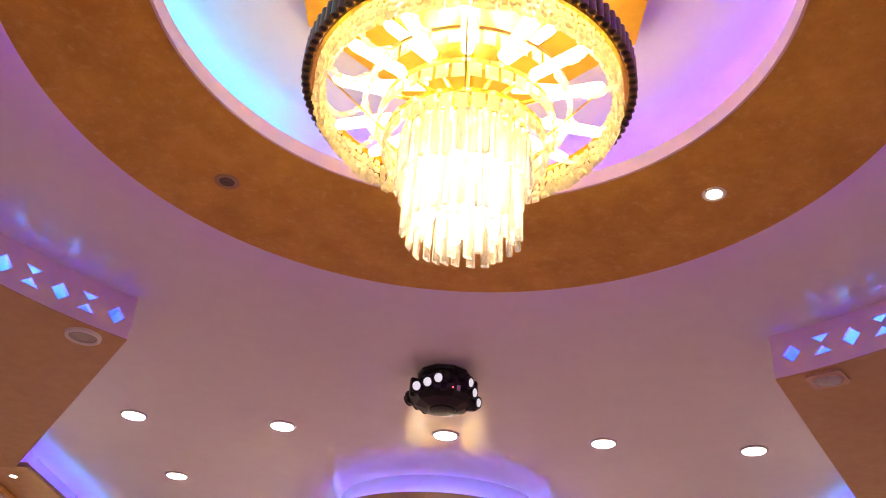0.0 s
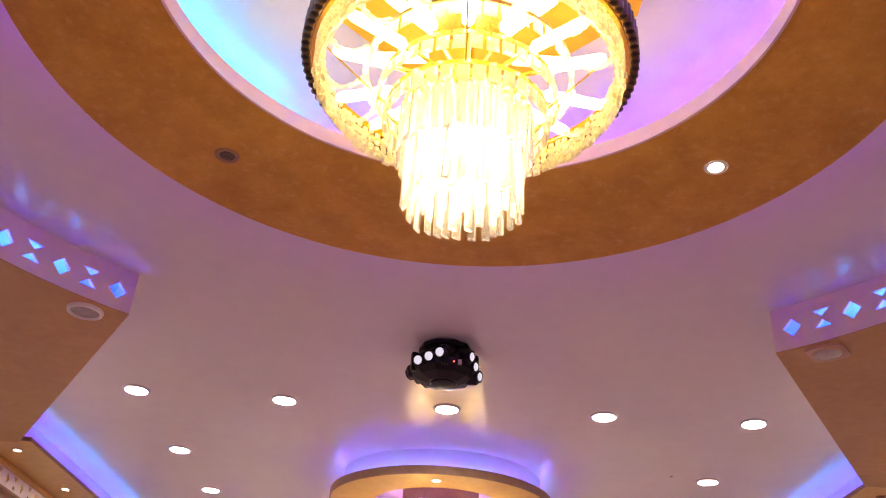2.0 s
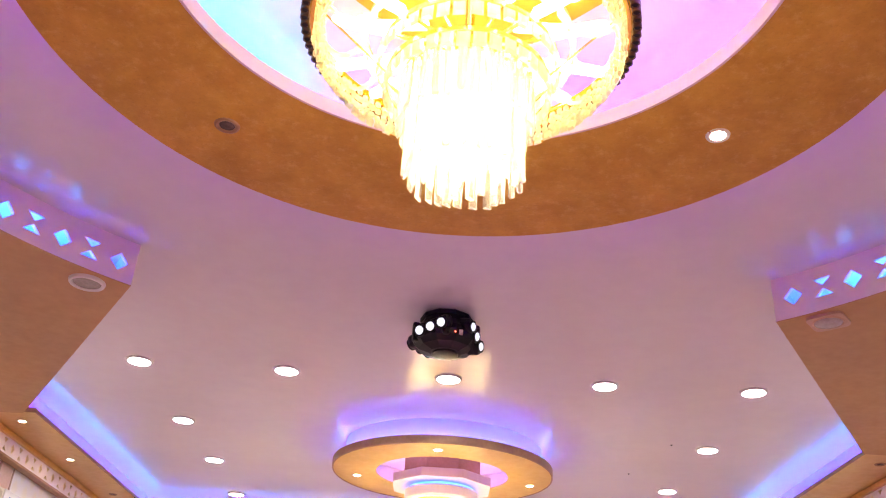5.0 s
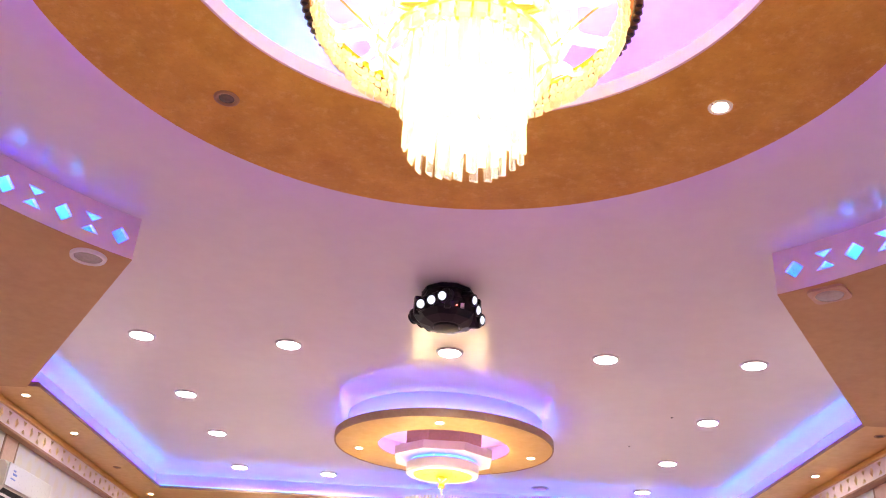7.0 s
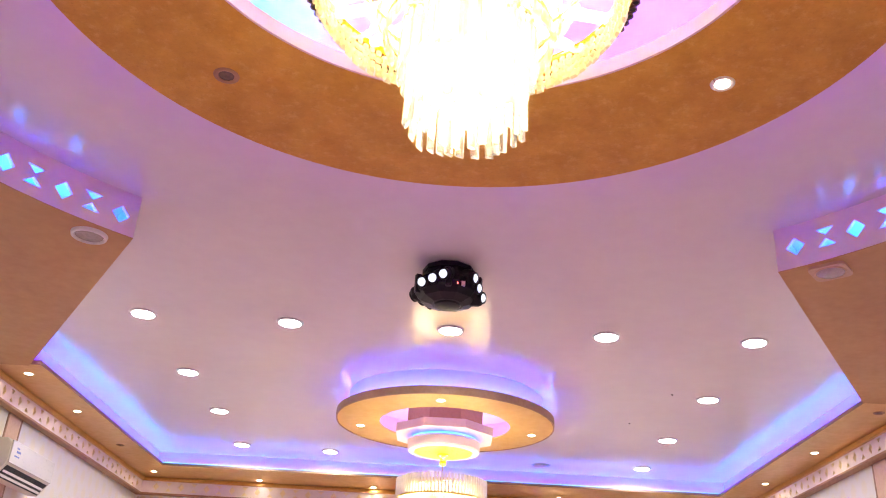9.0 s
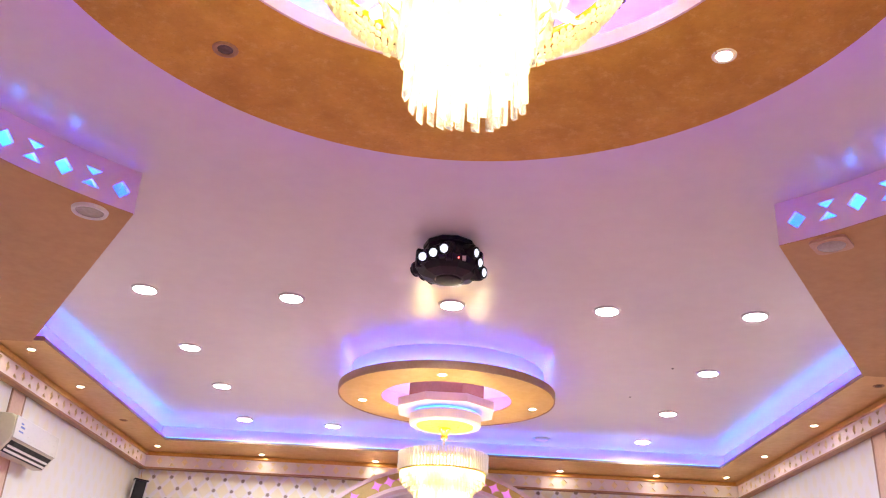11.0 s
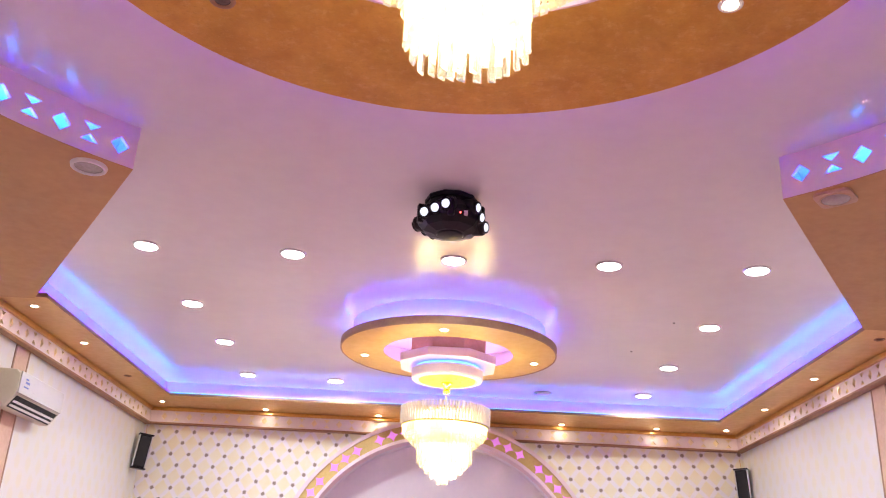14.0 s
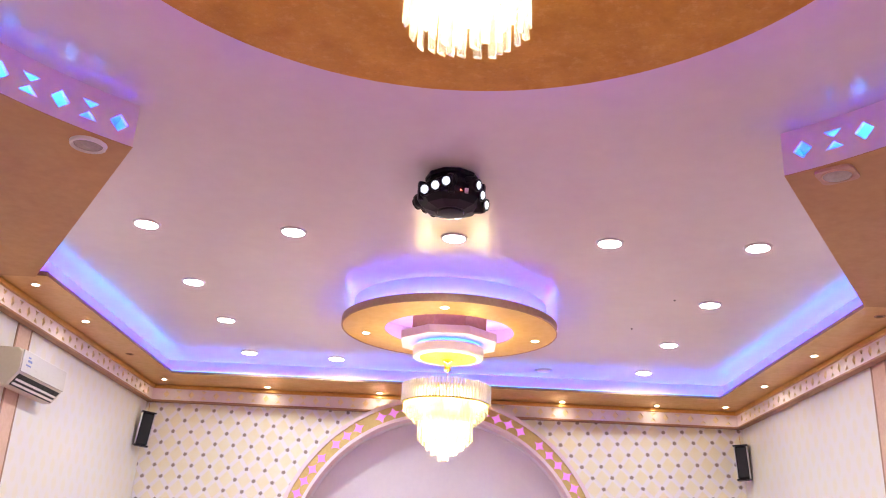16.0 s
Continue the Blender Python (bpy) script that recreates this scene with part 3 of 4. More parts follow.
def spot(x, y, z, lit, r=0.03, group="small soffit spots"):
    ob = thing("spotlight", (x, y, z), "small round recessed spotlight, " + ("lit warm white" if lit else "switched off"), "spotlight", group)
    smooth(part("trim_ring", lathe([(r * 0.8, 0.003), (r * 0.82, -0.003), (r * 1.1, -0.006), (r * 1.3, -0.003), (r * 1.33, 0.0)], 28), M_EDGE if not lit else M_SILVER, ob, "metal trim ring"))
    smooth(part("lens", lathe([(r * 0.82, 0.001), (r * 0.8, -0.001), (r * 0.4, -0.003), (0, -0.004)], 28), M_SPOT if lit else M_DIM, ob, "glowing lens" if lit else "dark lens"))
    return ob


lit_spot = spot(-3.115, 6.426, SB, True)
for x, y in ((-3.112, 7.441), (-3.114, 9.798), (-1.997, 9.975), (-0.734, 10.01), (1.324, 10.01), (2.382, 9.98), (3.127, 9.876), (3.157, 8.731), (3.14, 7.453)):
    copy_thing(lit_spot, pose(x, y, SB))
off_spot = spot(-3.115, 8.62, SB, False)
copy_thing(off_spot, pose(3.13, 6.235, SB))
for x, y in ((-0.029, 6.34), (-0.675, 7.175), (0.724, 7.19)):
    copy_thing(lit_spot, pose(x, y, SR))
spot(-0.819, 2.525, SOFF, False, 0.034, "spots in large ring")
spot(0.870, 2.427, SOFF, True, 0.031, "spots in large ring")

# wide unlit lamps in the wings
ob = thing("recessed_lamp", (-1.752, 3.845, SOFF), "round white recessed lamp, switched off", "downlight", "unlit wing lamps")
smooth(part("trim_ring", lathe([(0.068, 0.002), (0.068, -0.010), (0.074, -0.018), (0.083, -0.014), (0.087, 0.0)], 40), M_WHITEPL, ob, "white plastic trim"))
smooth(part("lens", lathe([(0.069, 0.001), (0.066, -0.008), (0.03, -0.012), (0, -0.013)], 40), M_OFFLENS, ob, "dull frosted lens"))
ob = thing("recessed_lamp", (1.785, 3.80, SOFF), "rounded square recessed lamp, switched off", "downlight", "unlit wing lamps", rz=50)
bm = box(-0.085, 0.085, -0.085, 0.085, -0.014, 0.0)
bmesh.ops.bevel(bm, geom=[e for e in bm.edges if abs(e.verts[0].co.z - e.verts[1].co.z) > 0.01], offset=0.035, segments=5, affect="EDGES", profile=0.5)
smooth(part("housing", bm, M_TAN, ob, "tan painted square housing"))
smooth(part("lens", lathe([(0.064, -0.0142), (0.062, -0.017), (0.04, -0.022), (0, -0.024)], 36), M_GLASSY, ob, "grey glassy lens"))
smooth(part("bezel", lathe([(0.064, -0.0141), (0.066, -0.018), (0.070, -0.018), (0.073, -0.0141)], 36), M_TAN, ob))

# round vent in the ceiling
ob = thing("ceiling_vent", (1.02, 9.16, CEIL), "small round grey ceiling vent", "vent")
smooth(part("rim", lathe([(0.07, 0.0), (0.072, -0.008), (0.09, -0.008), (0.095, 0.0)], 36), M_GREYTRIM, ob))
smooth(part("disc", lathe([(0.066, 0.0), (0.066, -0.012), (0, -0.014)], 36), M_LILAC, ob))

# tiny dark hooks left in the ceiling
for x, y in ((1.731, 6.562), (1.578, 7.416)):
    ob = thing("ceiling_hook", (x, y, CEIL), "tiny dark screw hook in white ceiling", "hook", "ceiling hooks")
    smooth(part("plate", lathe([(0, 0.0), (0.009, 0.0), (0.009, -0.003), (0, -0.004)], 12), M_BLACK, ob))
    part("pin", rod((0, 0, -0.003), (0, 0, -0.008), 0.003), M_BLACK, ob)

# ---------------------------------------------------------------- chandeliers
def bead(r, t, h, bm, z):
    """A cut bead: flat octagon with facets towards a thinner rim."""
    ring = [bm.verts.new((r * math.cos(radians(22.5 + 45 * i)), 0, z + h * math.sin(radians(22.5 + 45 * i)))) for i in range(8)]
    for sy in (-1, 1):
        face = [bm.verts.new((0.6 * r * math.cos(radians(22.5 + 45 * i)), sy * t, z + 0.6 * h * math.sin(radians(22.5 + 45 * i)))) for i in range(8)]
        bm.faces.new(face)
        for i in range(8):
            bm.faces.new((ring[i], ring[(i + 1) % 8], face[(i + 1) % 8], face[i]))


def strand_mesh(n, r):
    bm = bmesh.new()
    for i in range(n):
        bead(r, r * 0.45, r * 1.05, bm, -r * (1.2 + 2.3 * i))
    me = bpy.data.meshes.new("strand")
    bmesh.ops.recalc_face_normals(bm, faces=bm.faces)
    bm.to_mesh(me)
    bm.free()
    me.materials.append(M_BEAD)
    return me


def tag_mesh(w, h):
    """A square cut crystal plate with bevelled faces."""
    bm = bmesh.new()
    rim = [bm.verts.new((x * w, 0, z)) for x, z in ((-1, -h), (1, -h), (1, 0), (-1, 0))]
    for sy in (-1, 1):
        face = [bm.verts.new((x * w * 0.6, sy * 0.006, z)) for x, z in ((-1, -h * 0.8), (1, -h * 0.8), (1, -h * 0.2), (-1, -h * 0.2))]
        bm.faces.new(face)
        for i in range(4):
            bm.faces.new((rim[i], rim[(i + 1) % 4], face[(i + 1) % 4], face[i]))
    me = bpy.data.meshes.new("crystal_tag")
    bmesh.ops.recalc_face_normals(bm, faces=bm.faces)
    bm.to_mesh(me)
    bm.free()
    me.materials.append(M_BEAD)
    return me


def prism_mesh(length, r, material=None, slant=0.3):
    """A hanging triangular bar of cut glass with a slanted foot."""
    bm = bmesh.new()
    pts = [(-r, -r * 0.35), (-r * 0.55, -r * 0.6), (r * 0.55, -r * 0.6), (r, -r * 0.35), (0, r * 0.75)]
    top = [bm.verts.new((x, y, 0)) for x, y in pts]
    low = [bm.verts.new((x, y, -length + (slant * (x + r)))) for x, y in pts]
    bm.faces.new(top), bm.faces.new(list(reversed(low)))
    for i in range(5):
        j = (i + 1) % 5
        bm.faces.new((top[i], top[j], low[j], low[i]))
    me = bpy.data.meshes.new("prism")
    bmesh.ops.recalc_face_normals(bm, faces=bm.faces)
    bm.to_mesh(me)
    bm.free()
    me.materials.append(material or M_CRYST)
    return me


def round_about(name, me, parent, n, r, z, jitter=0.0, phase=0.0):
    """n copies of a hanging piece round the axis, facing outwards."""
    for i in range(n):
        a = 360 * (i + phase) / n
        ob = part(name, me, None, parent)
        ob.matrix_basis = pose(r * math.cos(radians(a)), r * math.sin(radians(a)), z + random.uniform(-jitter, jitter), random.uniform(-2, 2), random.uniform(-2, 2), a + 90 + random.uniform(-6, 6))


def hoop(name, parent, r, z, w=0.004, h=0.012, material=None):
    bm = lathe([(r - w, z - h), (r + w, z - h), (r + w, z + h), (r - w, z + h)], 64, closed=True)
    return smooth(part(name, bm, material or M_BRASS, parent, "gold hoop"))


def tube_mesh(r, h, material):
    bm = bmesh.new()
    lathe([(r * 0.72, 0.004), (r * 0.72, 0.0), (r, 0.0), (r, h), (0, h)], 10, bm)
    me = bpy.data.meshes.new("tube")
    bmesh.ops.recalc_face_normals(bm, faces=bm.faces)
    bm.to_mesh(me)
    bm.free()
    me.materials.append(material)
    for p in me.polygons:
        p.use_smooth = True
    me.set_sharp_from_angle(angle=radians(40))
    return me


def mouth_mesh(r):
    bm = lathe([(r * 0.72, 0.003), (0, 0.003)], 10)
    me = bpy.data.meshes.new("mouth")
    bm.to_mesh(me)
    bm.free()
    me.materials.append(M_DARK)
    return me


def tubes(parent, n, r, z, tr, h, material):
    me, mouth = tube_mesh(tr, h, material), mouth_mesh(tr)
    for i in range(n):
        a = 2 * math.pi * i / n
        ob = part("tube", me, None, parent)
        ob.matrix_basis = pose(r * math.cos(a), r * math.sin(a), z)
        # a near-black disc stands in for the shade inside each wide tube
        if tr > 0.0115:
            part("tube_mouth", mouth, None, ob, "dark disc for the shade inside the tube")


def bulb_mesh(length, r, material):
    bm = lathe([(0, 0), (r * 0.7, 0), (r, r * 0.4), (r, length * 0.88), (r * 0.8, length * 0.96), (r * 0.4, length * 0.99), (0, length)], 14)
    me = bpy.data.meshes.new("bulb")
    bmesh.ops.recalc_face_normals(bm, faces=bm.faces)
    bm.to_mesh(me)
    bm.free()
    me.materials.append(material)
    for p in me.polygons:
        p.use_smooth = True
    return me


ch = thing("chandelier", (*BIG, 0), "large gold and crystal chandelier, brightly lit", "chandelier", "crystal chandeliers")
part("ceiling_plate", slab([(x, y - 0.11) for x, y in octagon(0.53)], 3.60, CEIL), M_OCHRE, ch, "orange gold octagonal ceiling plate")
part("ceiling_plate", slab([(x, y - 0.05) for x, y in octagon(0.24)], 3.54, 3.60), M_BRASS, ch, "polished gold inner plate")
part("stem", rod((0, 0, 3.06), (0, 0, 3.60), 0.012, 16), M_BRASS, ch, "gold stem")
smooth(part("hub", lathe([(0, 3.08), (0.03, 3.085), (0.05, 3.12), (0.05, 3.20), (0.035, 3.24), (0, 3.245)], 32), M_BRASS, ch, "gold hub"))
tubes(ch, 100, 0.436, 3.25, 0.0118, 0.065, M_TUBEB)
hoop("hoop", ch, 0.422, 3.298)
hoop("hoop", ch, 0.416, 3.258, 0.005, 0.008)
hoop("hoop", ch, 0.272, 3.245, 0.0025, 0.006)
hoop("hoop", ch, 0.231, 3.175, 0.0025, 0.006)
hoop("hoop", ch, 0.21, 3.10, 0.0025, 0.006)
hoop("hoop", ch, 0.166, 3.10, 0.003, 0.006)
hoop("hoop", ch, 0.12, 3.10, 0.003, 0.012)
s3 = strand_mesh(3, 0.0108)
round_about("crystal_strand", s3, ch, 120, 0.405, 3.262, 0.006)
round_about("crystal_strand", s3, ch, 100, 0.387, 3.262, 0.008, 0.5)
tag = tag_mesh(0.0165, 0.046)
round_about("crystal_tag", tag_mesh(0.0125, 0.032), ch, 84, 0.398, 3.208, 0.006, 0.2)
round_about("crystal_tag", tag, ch, 40, 0.272, 3.238, 0.003)
round_about("crystal_tag", tag, ch, 36, 0.231, 3.168, 0.003, 0.3)
round_about("crystal_tag", tag, ch, 34, 0.21, 3.093, 0.003, 0.1)
# garlands between the rim and the second hoop
gm = bmesh.new()
rings = []
for i in range(37):
    t = i / 36
    x, z = 0.405 - 0.13 * t, 3.265 - 0.02 * t - 0.05 * math.sin(math.pi * t)
    r = 0.003 + 0.008 * abs(math.sin(math.pi * t * 9))
    rings.append([gm.verts.new((x + r * math.cos(math.pi / 3 * q), r * math.sin(math.pi / 3 * q), z)) for q in range(6)])
for a, b in zip(rings, rings[1:]):
    for q in range(6):
        gm.faces.new((a[q], a[(q + 1) % 6], b[(q + 1) % 6], b[q]))
gm.faces.new(rings[0]), gm.faces.new(list(reversed(rings[-1])))
garland = bpy.data.meshes.new("garland")
bmesh.ops.recalc_face_normals(gm, faces=gm.faces)
gm.to_mesh(garland)
gm.free()
garland.materials.append(M_BEAD)
for i in range(15):
    ob = part("garland", garland, None, ch, "curved string of crystal beads")
    ob.matrix_basis = pose(0, 0, 0, 0, 0, 24 * i + 7)
round_about("prism", prism_mesh(0.15, 0.0115), ch, 34, 0.166, 3.095, 0.006)
round_about("prism", prism_mesh(0.285, 0.0115), ch, 30, 0.140, 3.095, 0.006, 0.5)
round_about("prism", prism_mesh(0.275, 0.012), ch, 18, 0.10, 3.095, 0.006)
round_about("prism", prism_mesh(0.25, 0.013), ch, 8, 0.055, 3.095, 0.006)
bulb = bulb_mesh(0.165, 0.0150, M_BULB)
for i in range(14):
    a = 360 * (i + 0.4) / 14
    for r0, z, lift in (((0.20, 3.235, 3.0),) if i % 2 else ((0.21, 3.225, 0.0), (0.12, 3.33, 10.0))):
        ob = part("bulb", bulb, None, ch, "white glowing candle bulb")
        ob.matrix_basis = pose(r0 * math.cos(radians(a)), r0 * math.sin(radians(a)), z, 0, 0, a) @ pose(0, 0, 0, 0, 90 - lift, 0)
    c, s = math.cos(radians(a)), math.sin(radians(a))
    part("arm", rod((0.04 * c, 0.04 * s, 3.20), (0.21 * c, 0.21 * s, 3.23), 0.006), M_BRASS, ch, "gold arm")
    if i % 3 == 1:
        part("brace", rod((0.212 * c, 0.212 * s, 3.10), (0.417 * c, 0.417 * s, 3.285), 0.003, 6), M_BRASS, ch, "thin gold brace")
core_bulb = bulb_mesh(0.235, 0.015, M_CORE)
for i in range(4):
    a = 90 * i + 10
    ob = part("bulb", core_bulb, None, ch, "white glowing candle bulb")
    ob.matrix_basis = pose(0.08 * math.cos(radians(a)), 0.08 * math.sin(radians(a)), 3.075, 180, 0, 0)

ch = thing("chandelier", (*SMALL, 0), "smaller tiered gold and crystal chandelier, brightly lit", "chandelier", "crystal chandeliers")
smooth(part("ceiling_cap", lathe([(0, 3.258), (0.045, 3.257), (0.05, 3.245), (0.03, 3.225), (0.022, 3.20), (0.03, 3.185), (0.025, 3.17), (0, 3.165)], 28), M_BRASS, ch, "gold cap"))
part("stem", rod((0, 0, 2.80), (0, 0, 3.17), 0.007, 12), M_BRASS, ch, "thin gold stem")
tubes(ch, 84, 0.345, 2.905, 0.0105, 0.145, M_TUBE)
hoop("hoop", ch, 0.33, 3.0)
hoop("hoop", ch, 0.33, 2.905, 0.008, 0.008)
hoop("hoop", ch, 0.24, 2.90, 0.004, 0.01)
hoop("hoop", ch, 0.15, 2.90, 0.004, 0.01)
part("spider", rod((-0.33, 0, 2.905), (0.33, 0, 2.905), 0.005), M_BRASS, ch)
part("spider", rod((0, -0.33, 2.905), (0, 0.33, 2.905), 0.005), M_BRASS, ch)
# unseen plate, added to screen the bulbs in the ceiling's reflection
smooth(part("bulb_screen", lathe([(0, 3.045), (0.10, 3.04), (0.20, 3.01), (0.208, 3.004), (0.208, 2.998), (0, 2.998)], 48), M_BRASS, ch, "gold plate added to screen the bulbs from above"))
# tiers: count, radius, length below the crown
for n, r, length in ((76, 0.326, 0.070), (70, 0.300, 0.098), (62, 0.272, 0.128), (54, 0.240, 0.158), (50, 0.205, 0.285), (42, 0.172, 0.315), (34, 0.138, 0.352), (22, 0.088, 0.392), (9, 0.036, 0.436)):
    round_about("prism", prism_mesh(length, 0.012, M_DROP, 0.04), ch, n, r, 2.90, 0.002)
low_bulb, wide_bulb = bulb_mesh(0.15, 0.017, M_LOWCORE), bulb_mesh(0.13, 0.034, M_GLOBE)
for n, r, z in ((8, 0.258, 2.985), (6, 0.105, 2.80), (3, 0.05, 2.66)):
    for i in range(n):
        a = 360 * i / n + 10
        ob = part("bulb", wide_bulb if n == 8 else low_bulb, None, ch, "white glowing bulb")
        ob.matrix_basis = pose(r * math.cos(radians(a)), r * math.sin(radians(a)), z, 180, 0, 0)


# ---------------------------------------------------------------- effect light
fx = thing("effect_light", (-0.015, 4.525, 0), "black multi-lens disco effect light fixed to ceiling", "stage light")
part("base_plate", lathe([(0, CEIL), (0.140, CEIL), (0.148, 3.692), (0.148, 3.672), (0, 3.67)], 10), M_BLACK, fx)
part("body", lathe([(0.0, 3.669), (0.14, 3.668), (0.150, 3.64), (0.178, 3.60), (0.186, 3.57), (0.178, 3.54), (0.150, 3.51), (0.09, 3.49), (0, 3.485)], 10), M_BLACK, fx)
for k in range(5):
    a = 72 * k + 54
    bm = box(0.12, 0.192, -0.018, 0.018, 3.53, 3.64, 0.008)
    bm.transform(pose(0, 0, 0, 0, 0, a))
    part("rib", bm, M_BLACK, fx)
smooth(part("bottom_cap", lathe([(0.075, 3.491), (0.07, 3.481), (0.05, 3.477), (0, 3.476)], 24), M_BLACK, fx))


def pod(az, tilt, dist, zc, roll=0.0):
    """A bar with three round lenses, facing outward from the body."""
    m = pose(dist * math.cos(radians(az)), dist * math.sin(radians(az)), zc, 0, 0, az + 90) @ pose(0, 0, 0, tilt, roll, 0)
    bm = box(-0.108, 0.108, -0.03, 0.06, -0.038, 0.038, 0.02)
    bm.transform(m)
    bar = part("lens_bar", bm, M_BLACK, fx)
    for i in (-1, 0, 1):
        turn = m @ pose(0.066 * i, -0.031, 0.0, 90, 0, 0)
        bm = lathe([(0.024, 0.0), (0.023, 0.006), (0.014, 0.013), (0, 0.016)], 20)
        bm.transform(turn)
        smooth(part("lens", bm, M_LENSON, bar, "round white glowing lens"))
        bm = lathe([(0.025, -0.004), (0.025, 0.009), (0.034, 0.006), (0.035, -0.004)], 20)
        bm.transform(turn)
        smooth(part("bezel", bm, M_BLACK, bar))


pod(-118, 20, 0.158, 3.585, -12)
pod(-26, 14, 0.155, 3.57, 32)
pod(140, 14, 0.162, 3.57)
for x, z, r, material, lbl in ((-0.005, 3.535, 0.005, M_GREEN, "green indicator"), (0.05, 3.545, 0.005, M_RED, "red indicator")):
    bm = bmesh.new()
    bmesh.ops.create_icosphere(bm, subdivisions=1, radius=r, matrix=Matrix.Translation((x, -0.184, z)))
    part("indicator", bm, material, fx, lbl)
part("sticker", box(0.07, 0.09, -0.174, -0.150, 3.54, 3.562), M_SILVER, fx, "small silver sticker")

# ---------------------------------------------------------------- arch
def arch_ring(r0, r1, y0, y1, bottom=0.0):
    out = [(r1, bottom)] + arc(r1, 64) + [(-r1, bottom)] + [(-r0, bottom)] + list(reversed(arc(r0, 64))) + [(r0, bottom)]
    me = holed(out, [], y1 - y0)
    me.transform(Matrix.Translation((0, y0, 0)))
    return me


archway = thing("archway", (0, 0, 0), "gold arch with white mouldings and pink lit stars", "arch", "", "structure")
AY = 9.99
part("moulding", arch_ring(ARC_R - 0.04, ARC_R, AY - 0.012, WY), M_LILAC, archway, "white outer moulding")
part("moulding", arch_ring(ARC_IN, ARC_IN + 0.036, AY - 0.012, WY), M_LILAC, archway, "white inner moulding")
part("gold_band", arch_ring(ARC_IN + 0.036, ARC_R - 0.04, AY + 0.008, WY - 0.05), M_ARCH, archway, "matt gold band")


def star(r, waist=0.30, n=5):
    """A star of four points with hollow sides."""
    pts = []
    for q in range(4):
        a0, a1 = 90 * q, 90 * q + 90
        p0 = Vector((r * math.cos(radians(a0)), r * math.sin(radians(a0))))
        p1 = Vector((r * math.cos(radians(a1)), r * math.sin(radians(a1))))
        mid = (p0 + p1).normalized() * r * waist * 1.15
        for i in range(n):
            t = i / n
            pts.append(p0 * (1 - t) ** 2 + mid * 2 * t * (1 - t) + p1 * t * t)
    return [(p.x, p.y) for p in pts]


star_me = None
groups = [156.2, 151.2, 146.1, 141.0, 133.8, 128.7, 123.6, 114.3, 109.3, 104.3, 94.0, 89.0, 84.0, 74.5, 69.5, 64.5, 59.5, 50.8, 45.8, 41.0, 36.0, 31.0, 161.3, 166.4, 26.0, 21.0, 172.0, 12.0]
for g in groups:
    bm = bmesh.new()
    f = bm.faces.new([bm.verts.new((x, 0, z)) for x, z in star(0.069, 0.24)])
    top = bmesh.ops.extrude_face_region(bm, geom=[f])
    bmesh.ops.translate(bm, vec=(0, 0.012, 0), verts=[v for v in top["geom"] if isinstance(v, bmesh.types.BMVert)])
    if star_me is None:
        ob = part("star", bm, M_STAR, archway, "pink glowing four-pointed star")
        star_me = ob.data
    else:
        bm.free()
        ob = part("star", star_me, M_STAR, archway, "pink glowing four-pointed star")
    rr = 1.695
    ob.matrix_basis = pose(rr * math.cos(radians(g)), AY - 0.001, ARC_Z + rr * math.sin(radians(g)), 0, 90 - g, 0)

# ---------------------------------------------------------------- air conditioner
ac = thing("air_conditioner", (-WX, 7.02, 2.82), "ivory wall-mounted split air conditioner", "air conditioner")
bm = bmesh.new()
prof = [(0.0, 0.02), (0.06, 0.0), (0.13, 0.0), (0.20, 0.095), (0.21, 0.13), (0.205, 0.25), (0.17, 0.285), (0.0, 0.29)]
L = 0.415
loops = [[bm.verts.new((x, y, z)) for x, z in prof] for y in (-L, L)]
for i in range(len(prof)):
    j = (i + 1) % len(prof)
    bm.faces.new((loops[0][i], loops[0][j], loops[1][j], loops[1][i]))
bm.faces.new(loops[0]), bm.faces.new(list(reversed(loops[1])))
bmesh.ops.bevel(bm, geom=[e for e in bm.edges if abs(e.verts[0].co.y - e.verts[1].co.y) < 0.01], offset=0.012, segments=2, affect="EDGES", profile=0.5)
smooth(part("body", bm, M_IVORY, ac), 40)
part("front_panel", box(0.206, 0.217, -L + 0.012, L - 0.012, 0.105, 0.272, 0.004), M_ACP, ac, "cream front panel")
SL = math.degrees(math.atan2(0.095, 0.07))
bm = box(0.004, 0.108, -L + 0.04, L - 0.04, -0.004, 0.004)
bm.transform(pose(0.133, 0, 0.003, 0, -SL, 0))
part("outlet", bm, M_BLACK, ac, "dark air outlet")
for k in range(2):
    bm = box(-0.007, 0.010, -L + 0.05, L - 0.05, -0.009, -0.004)
    bm.transform(pose(0.133, 0, 0.003, 0, -SL, 0) @ pose(0.024 + 0.036 * k, 0, 0))
    part("louvre", bm, M_WHITEPL, ac, "white louvre blade")
for k in range(7):
    y = -L + 0.10 + k * 0.1
    bm = box(0.008, 0.10, y - 0.002, y + 0.002, -0.006, -0.003)
    bm.transform(pose(0.133, 0, 0.003, 0, -SL, 0))
    part("vane", bm, M_BLACK, ac)
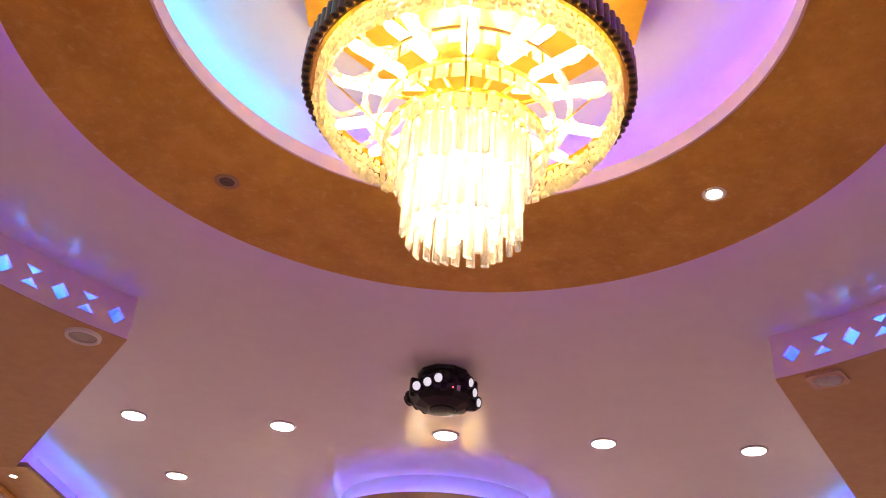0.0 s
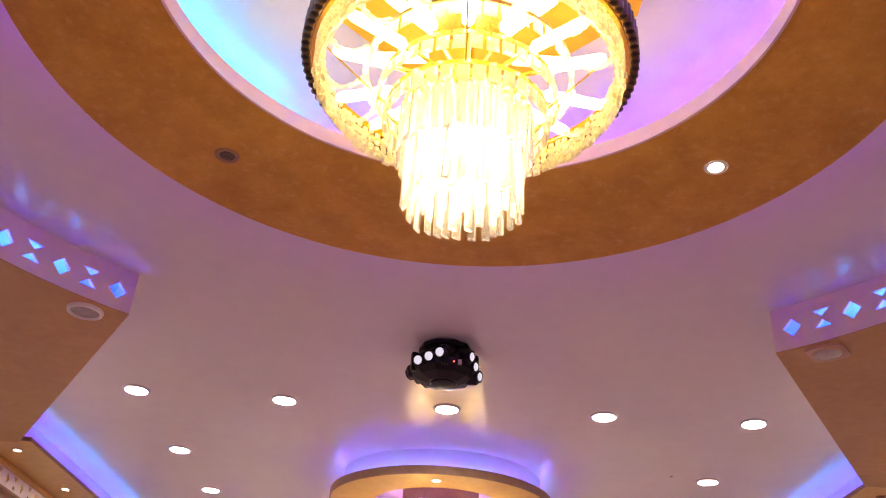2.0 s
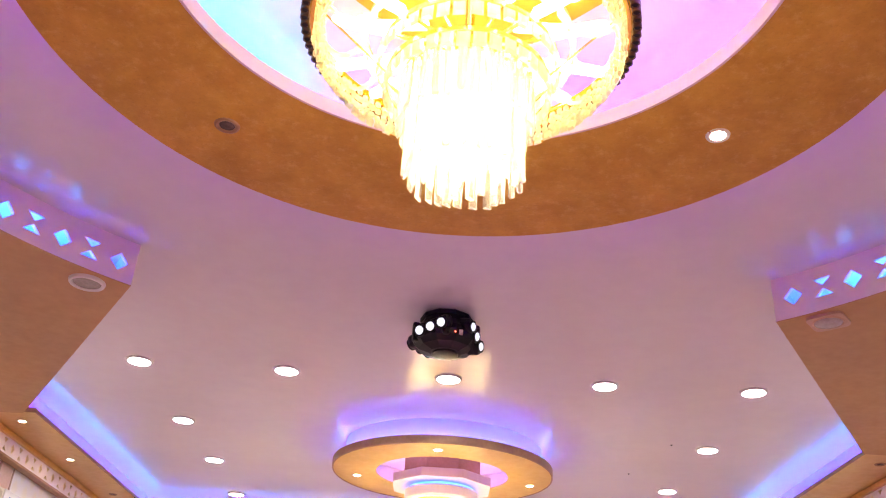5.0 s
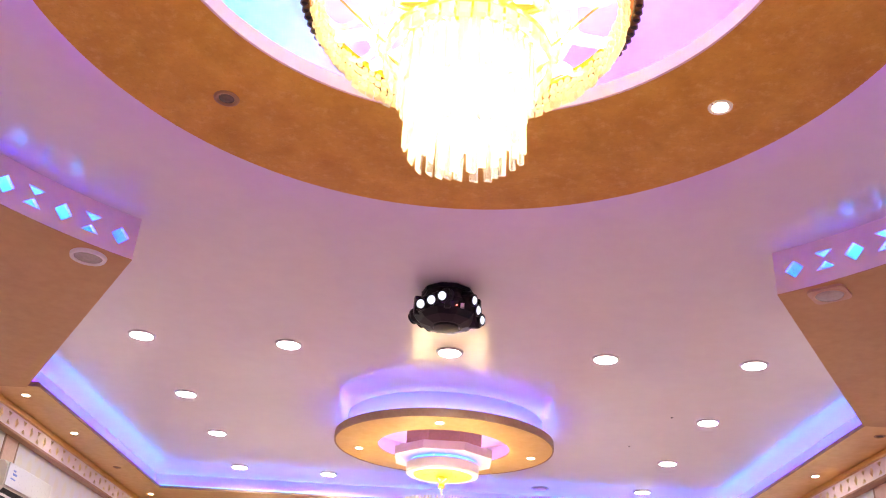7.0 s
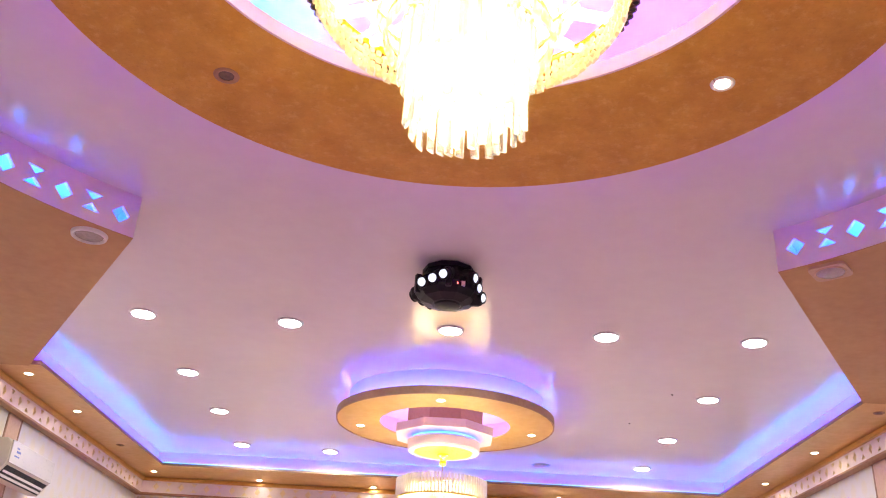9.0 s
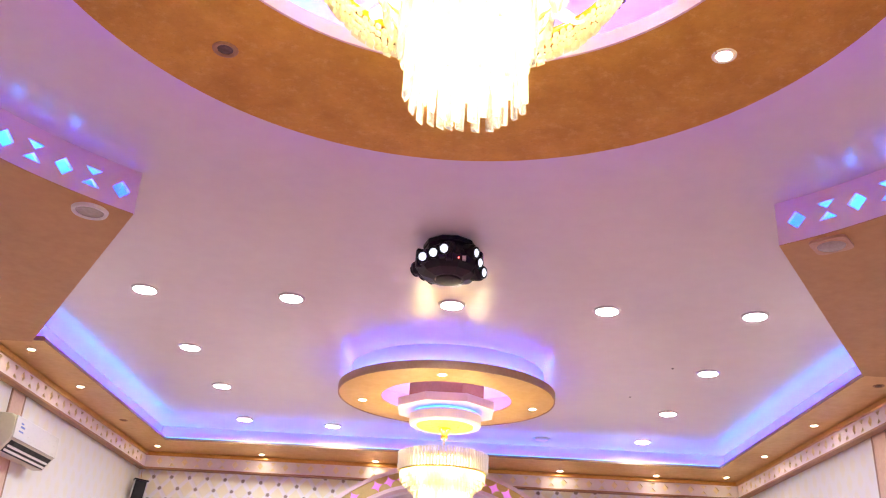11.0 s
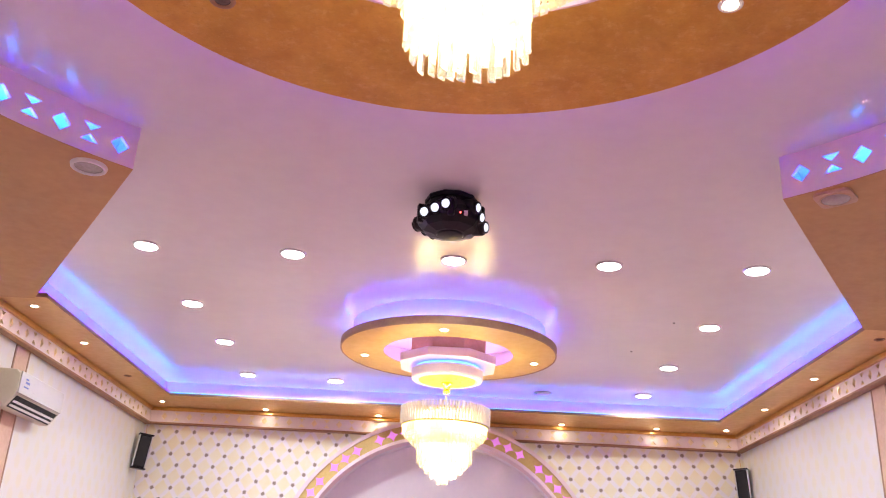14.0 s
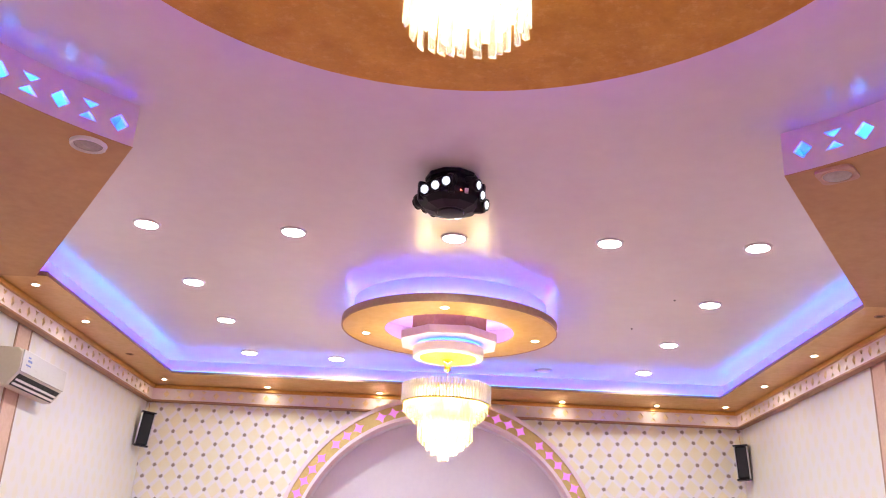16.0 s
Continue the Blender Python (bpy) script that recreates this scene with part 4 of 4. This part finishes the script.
for y, z, w, h in ((-0.30, 0.225, 0.045, 0.012), (-0.285, 0.20, 0.07, 0.016), (-0.30, 0.165, 0.08, 0.010)):
    part("print_bar", box(0.2172, 0.2182, y - w / 2, y + w / 2, z - h / 2, z + h / 2), M_LABEL, ac, "blue printed bar")


# ---------------------------------------------------------------- loudspeakers
def speaker(x, y, z, turn, lean):
    ob = thing("loudspeaker", (x, y, z), "slim black wall-mounted loudspeaker with silver edge", "loudspeaker", "corner loudspeakers")
    ob.matrix_basis = pose(x, y, z, 0, lean, 0) @ pose(0, 0, 0, 0, 0, turn)
    part("cabinet", box(-0.062, 0.062, -0.045, 0.07, -0.175, 0.175, 0.012), M_BLACK, ob)
    part("grill", box(-0.052, 0.052, -0.062, -0.046, -0.165, 0.165, 0.006), M_GRILL, ob, "black cloth grill")
    for sx in (-1, 1):
        part("side_strip", box(sx * 0.067 - 0.005, sx * 0.067 + 0.005, -0.055, 0.0, -0.172, 0.172, 0.002), M_SILVER, ob, "silver side strip")
    for sz in (-1, 1):
        part("end_cap", box(-0.078, 0.078, -0.07, 0.07, sz * 0.183 - 0.007, sz * 0.183 + 0.007, 0.004), M_BLACK, ob)
    part("bracket", rod((0, 0.06, 0.05), (0, 0.16, 0.05), 0.012), M_BLACK, ob)
    part("cable", rod((0.0, 0.05, 0.19), (-0.01, 0.12, 0.30), 0.003), M_GOLD, ob, "thin cable")
    return ob


speaker(-3.297, 9.97, 3.014, 24, 6)
speaker(3.308, 9.99, 2.962, -24, -4)

# wallpaper strips on side walls
for sx, y in ((-1, 6.98), (1, 6.875)):
    x0, x1 = sorted((sx * WX, sx * (WX - 0.006)))
    st = thing("wall_strip", (0, 0, 0), "peach patterned vertical wallpaper strip", "wall strip", "wall strips", "structure")
    part("panel", box(x0, x1, y - 0.11, y + 0.11, 0, BAND - 0.024), M_PEACH, st)
    x0, x1 = sorted((sx * WX, sx * (WX - 0.010)))
    for d in (-0.118, 0.118):
        part("edge", box(x0, x1, y + d - 0.008, y + d + 0.008, 0, BAND - 0.024), M_PEACHD, st, "brown edge line")
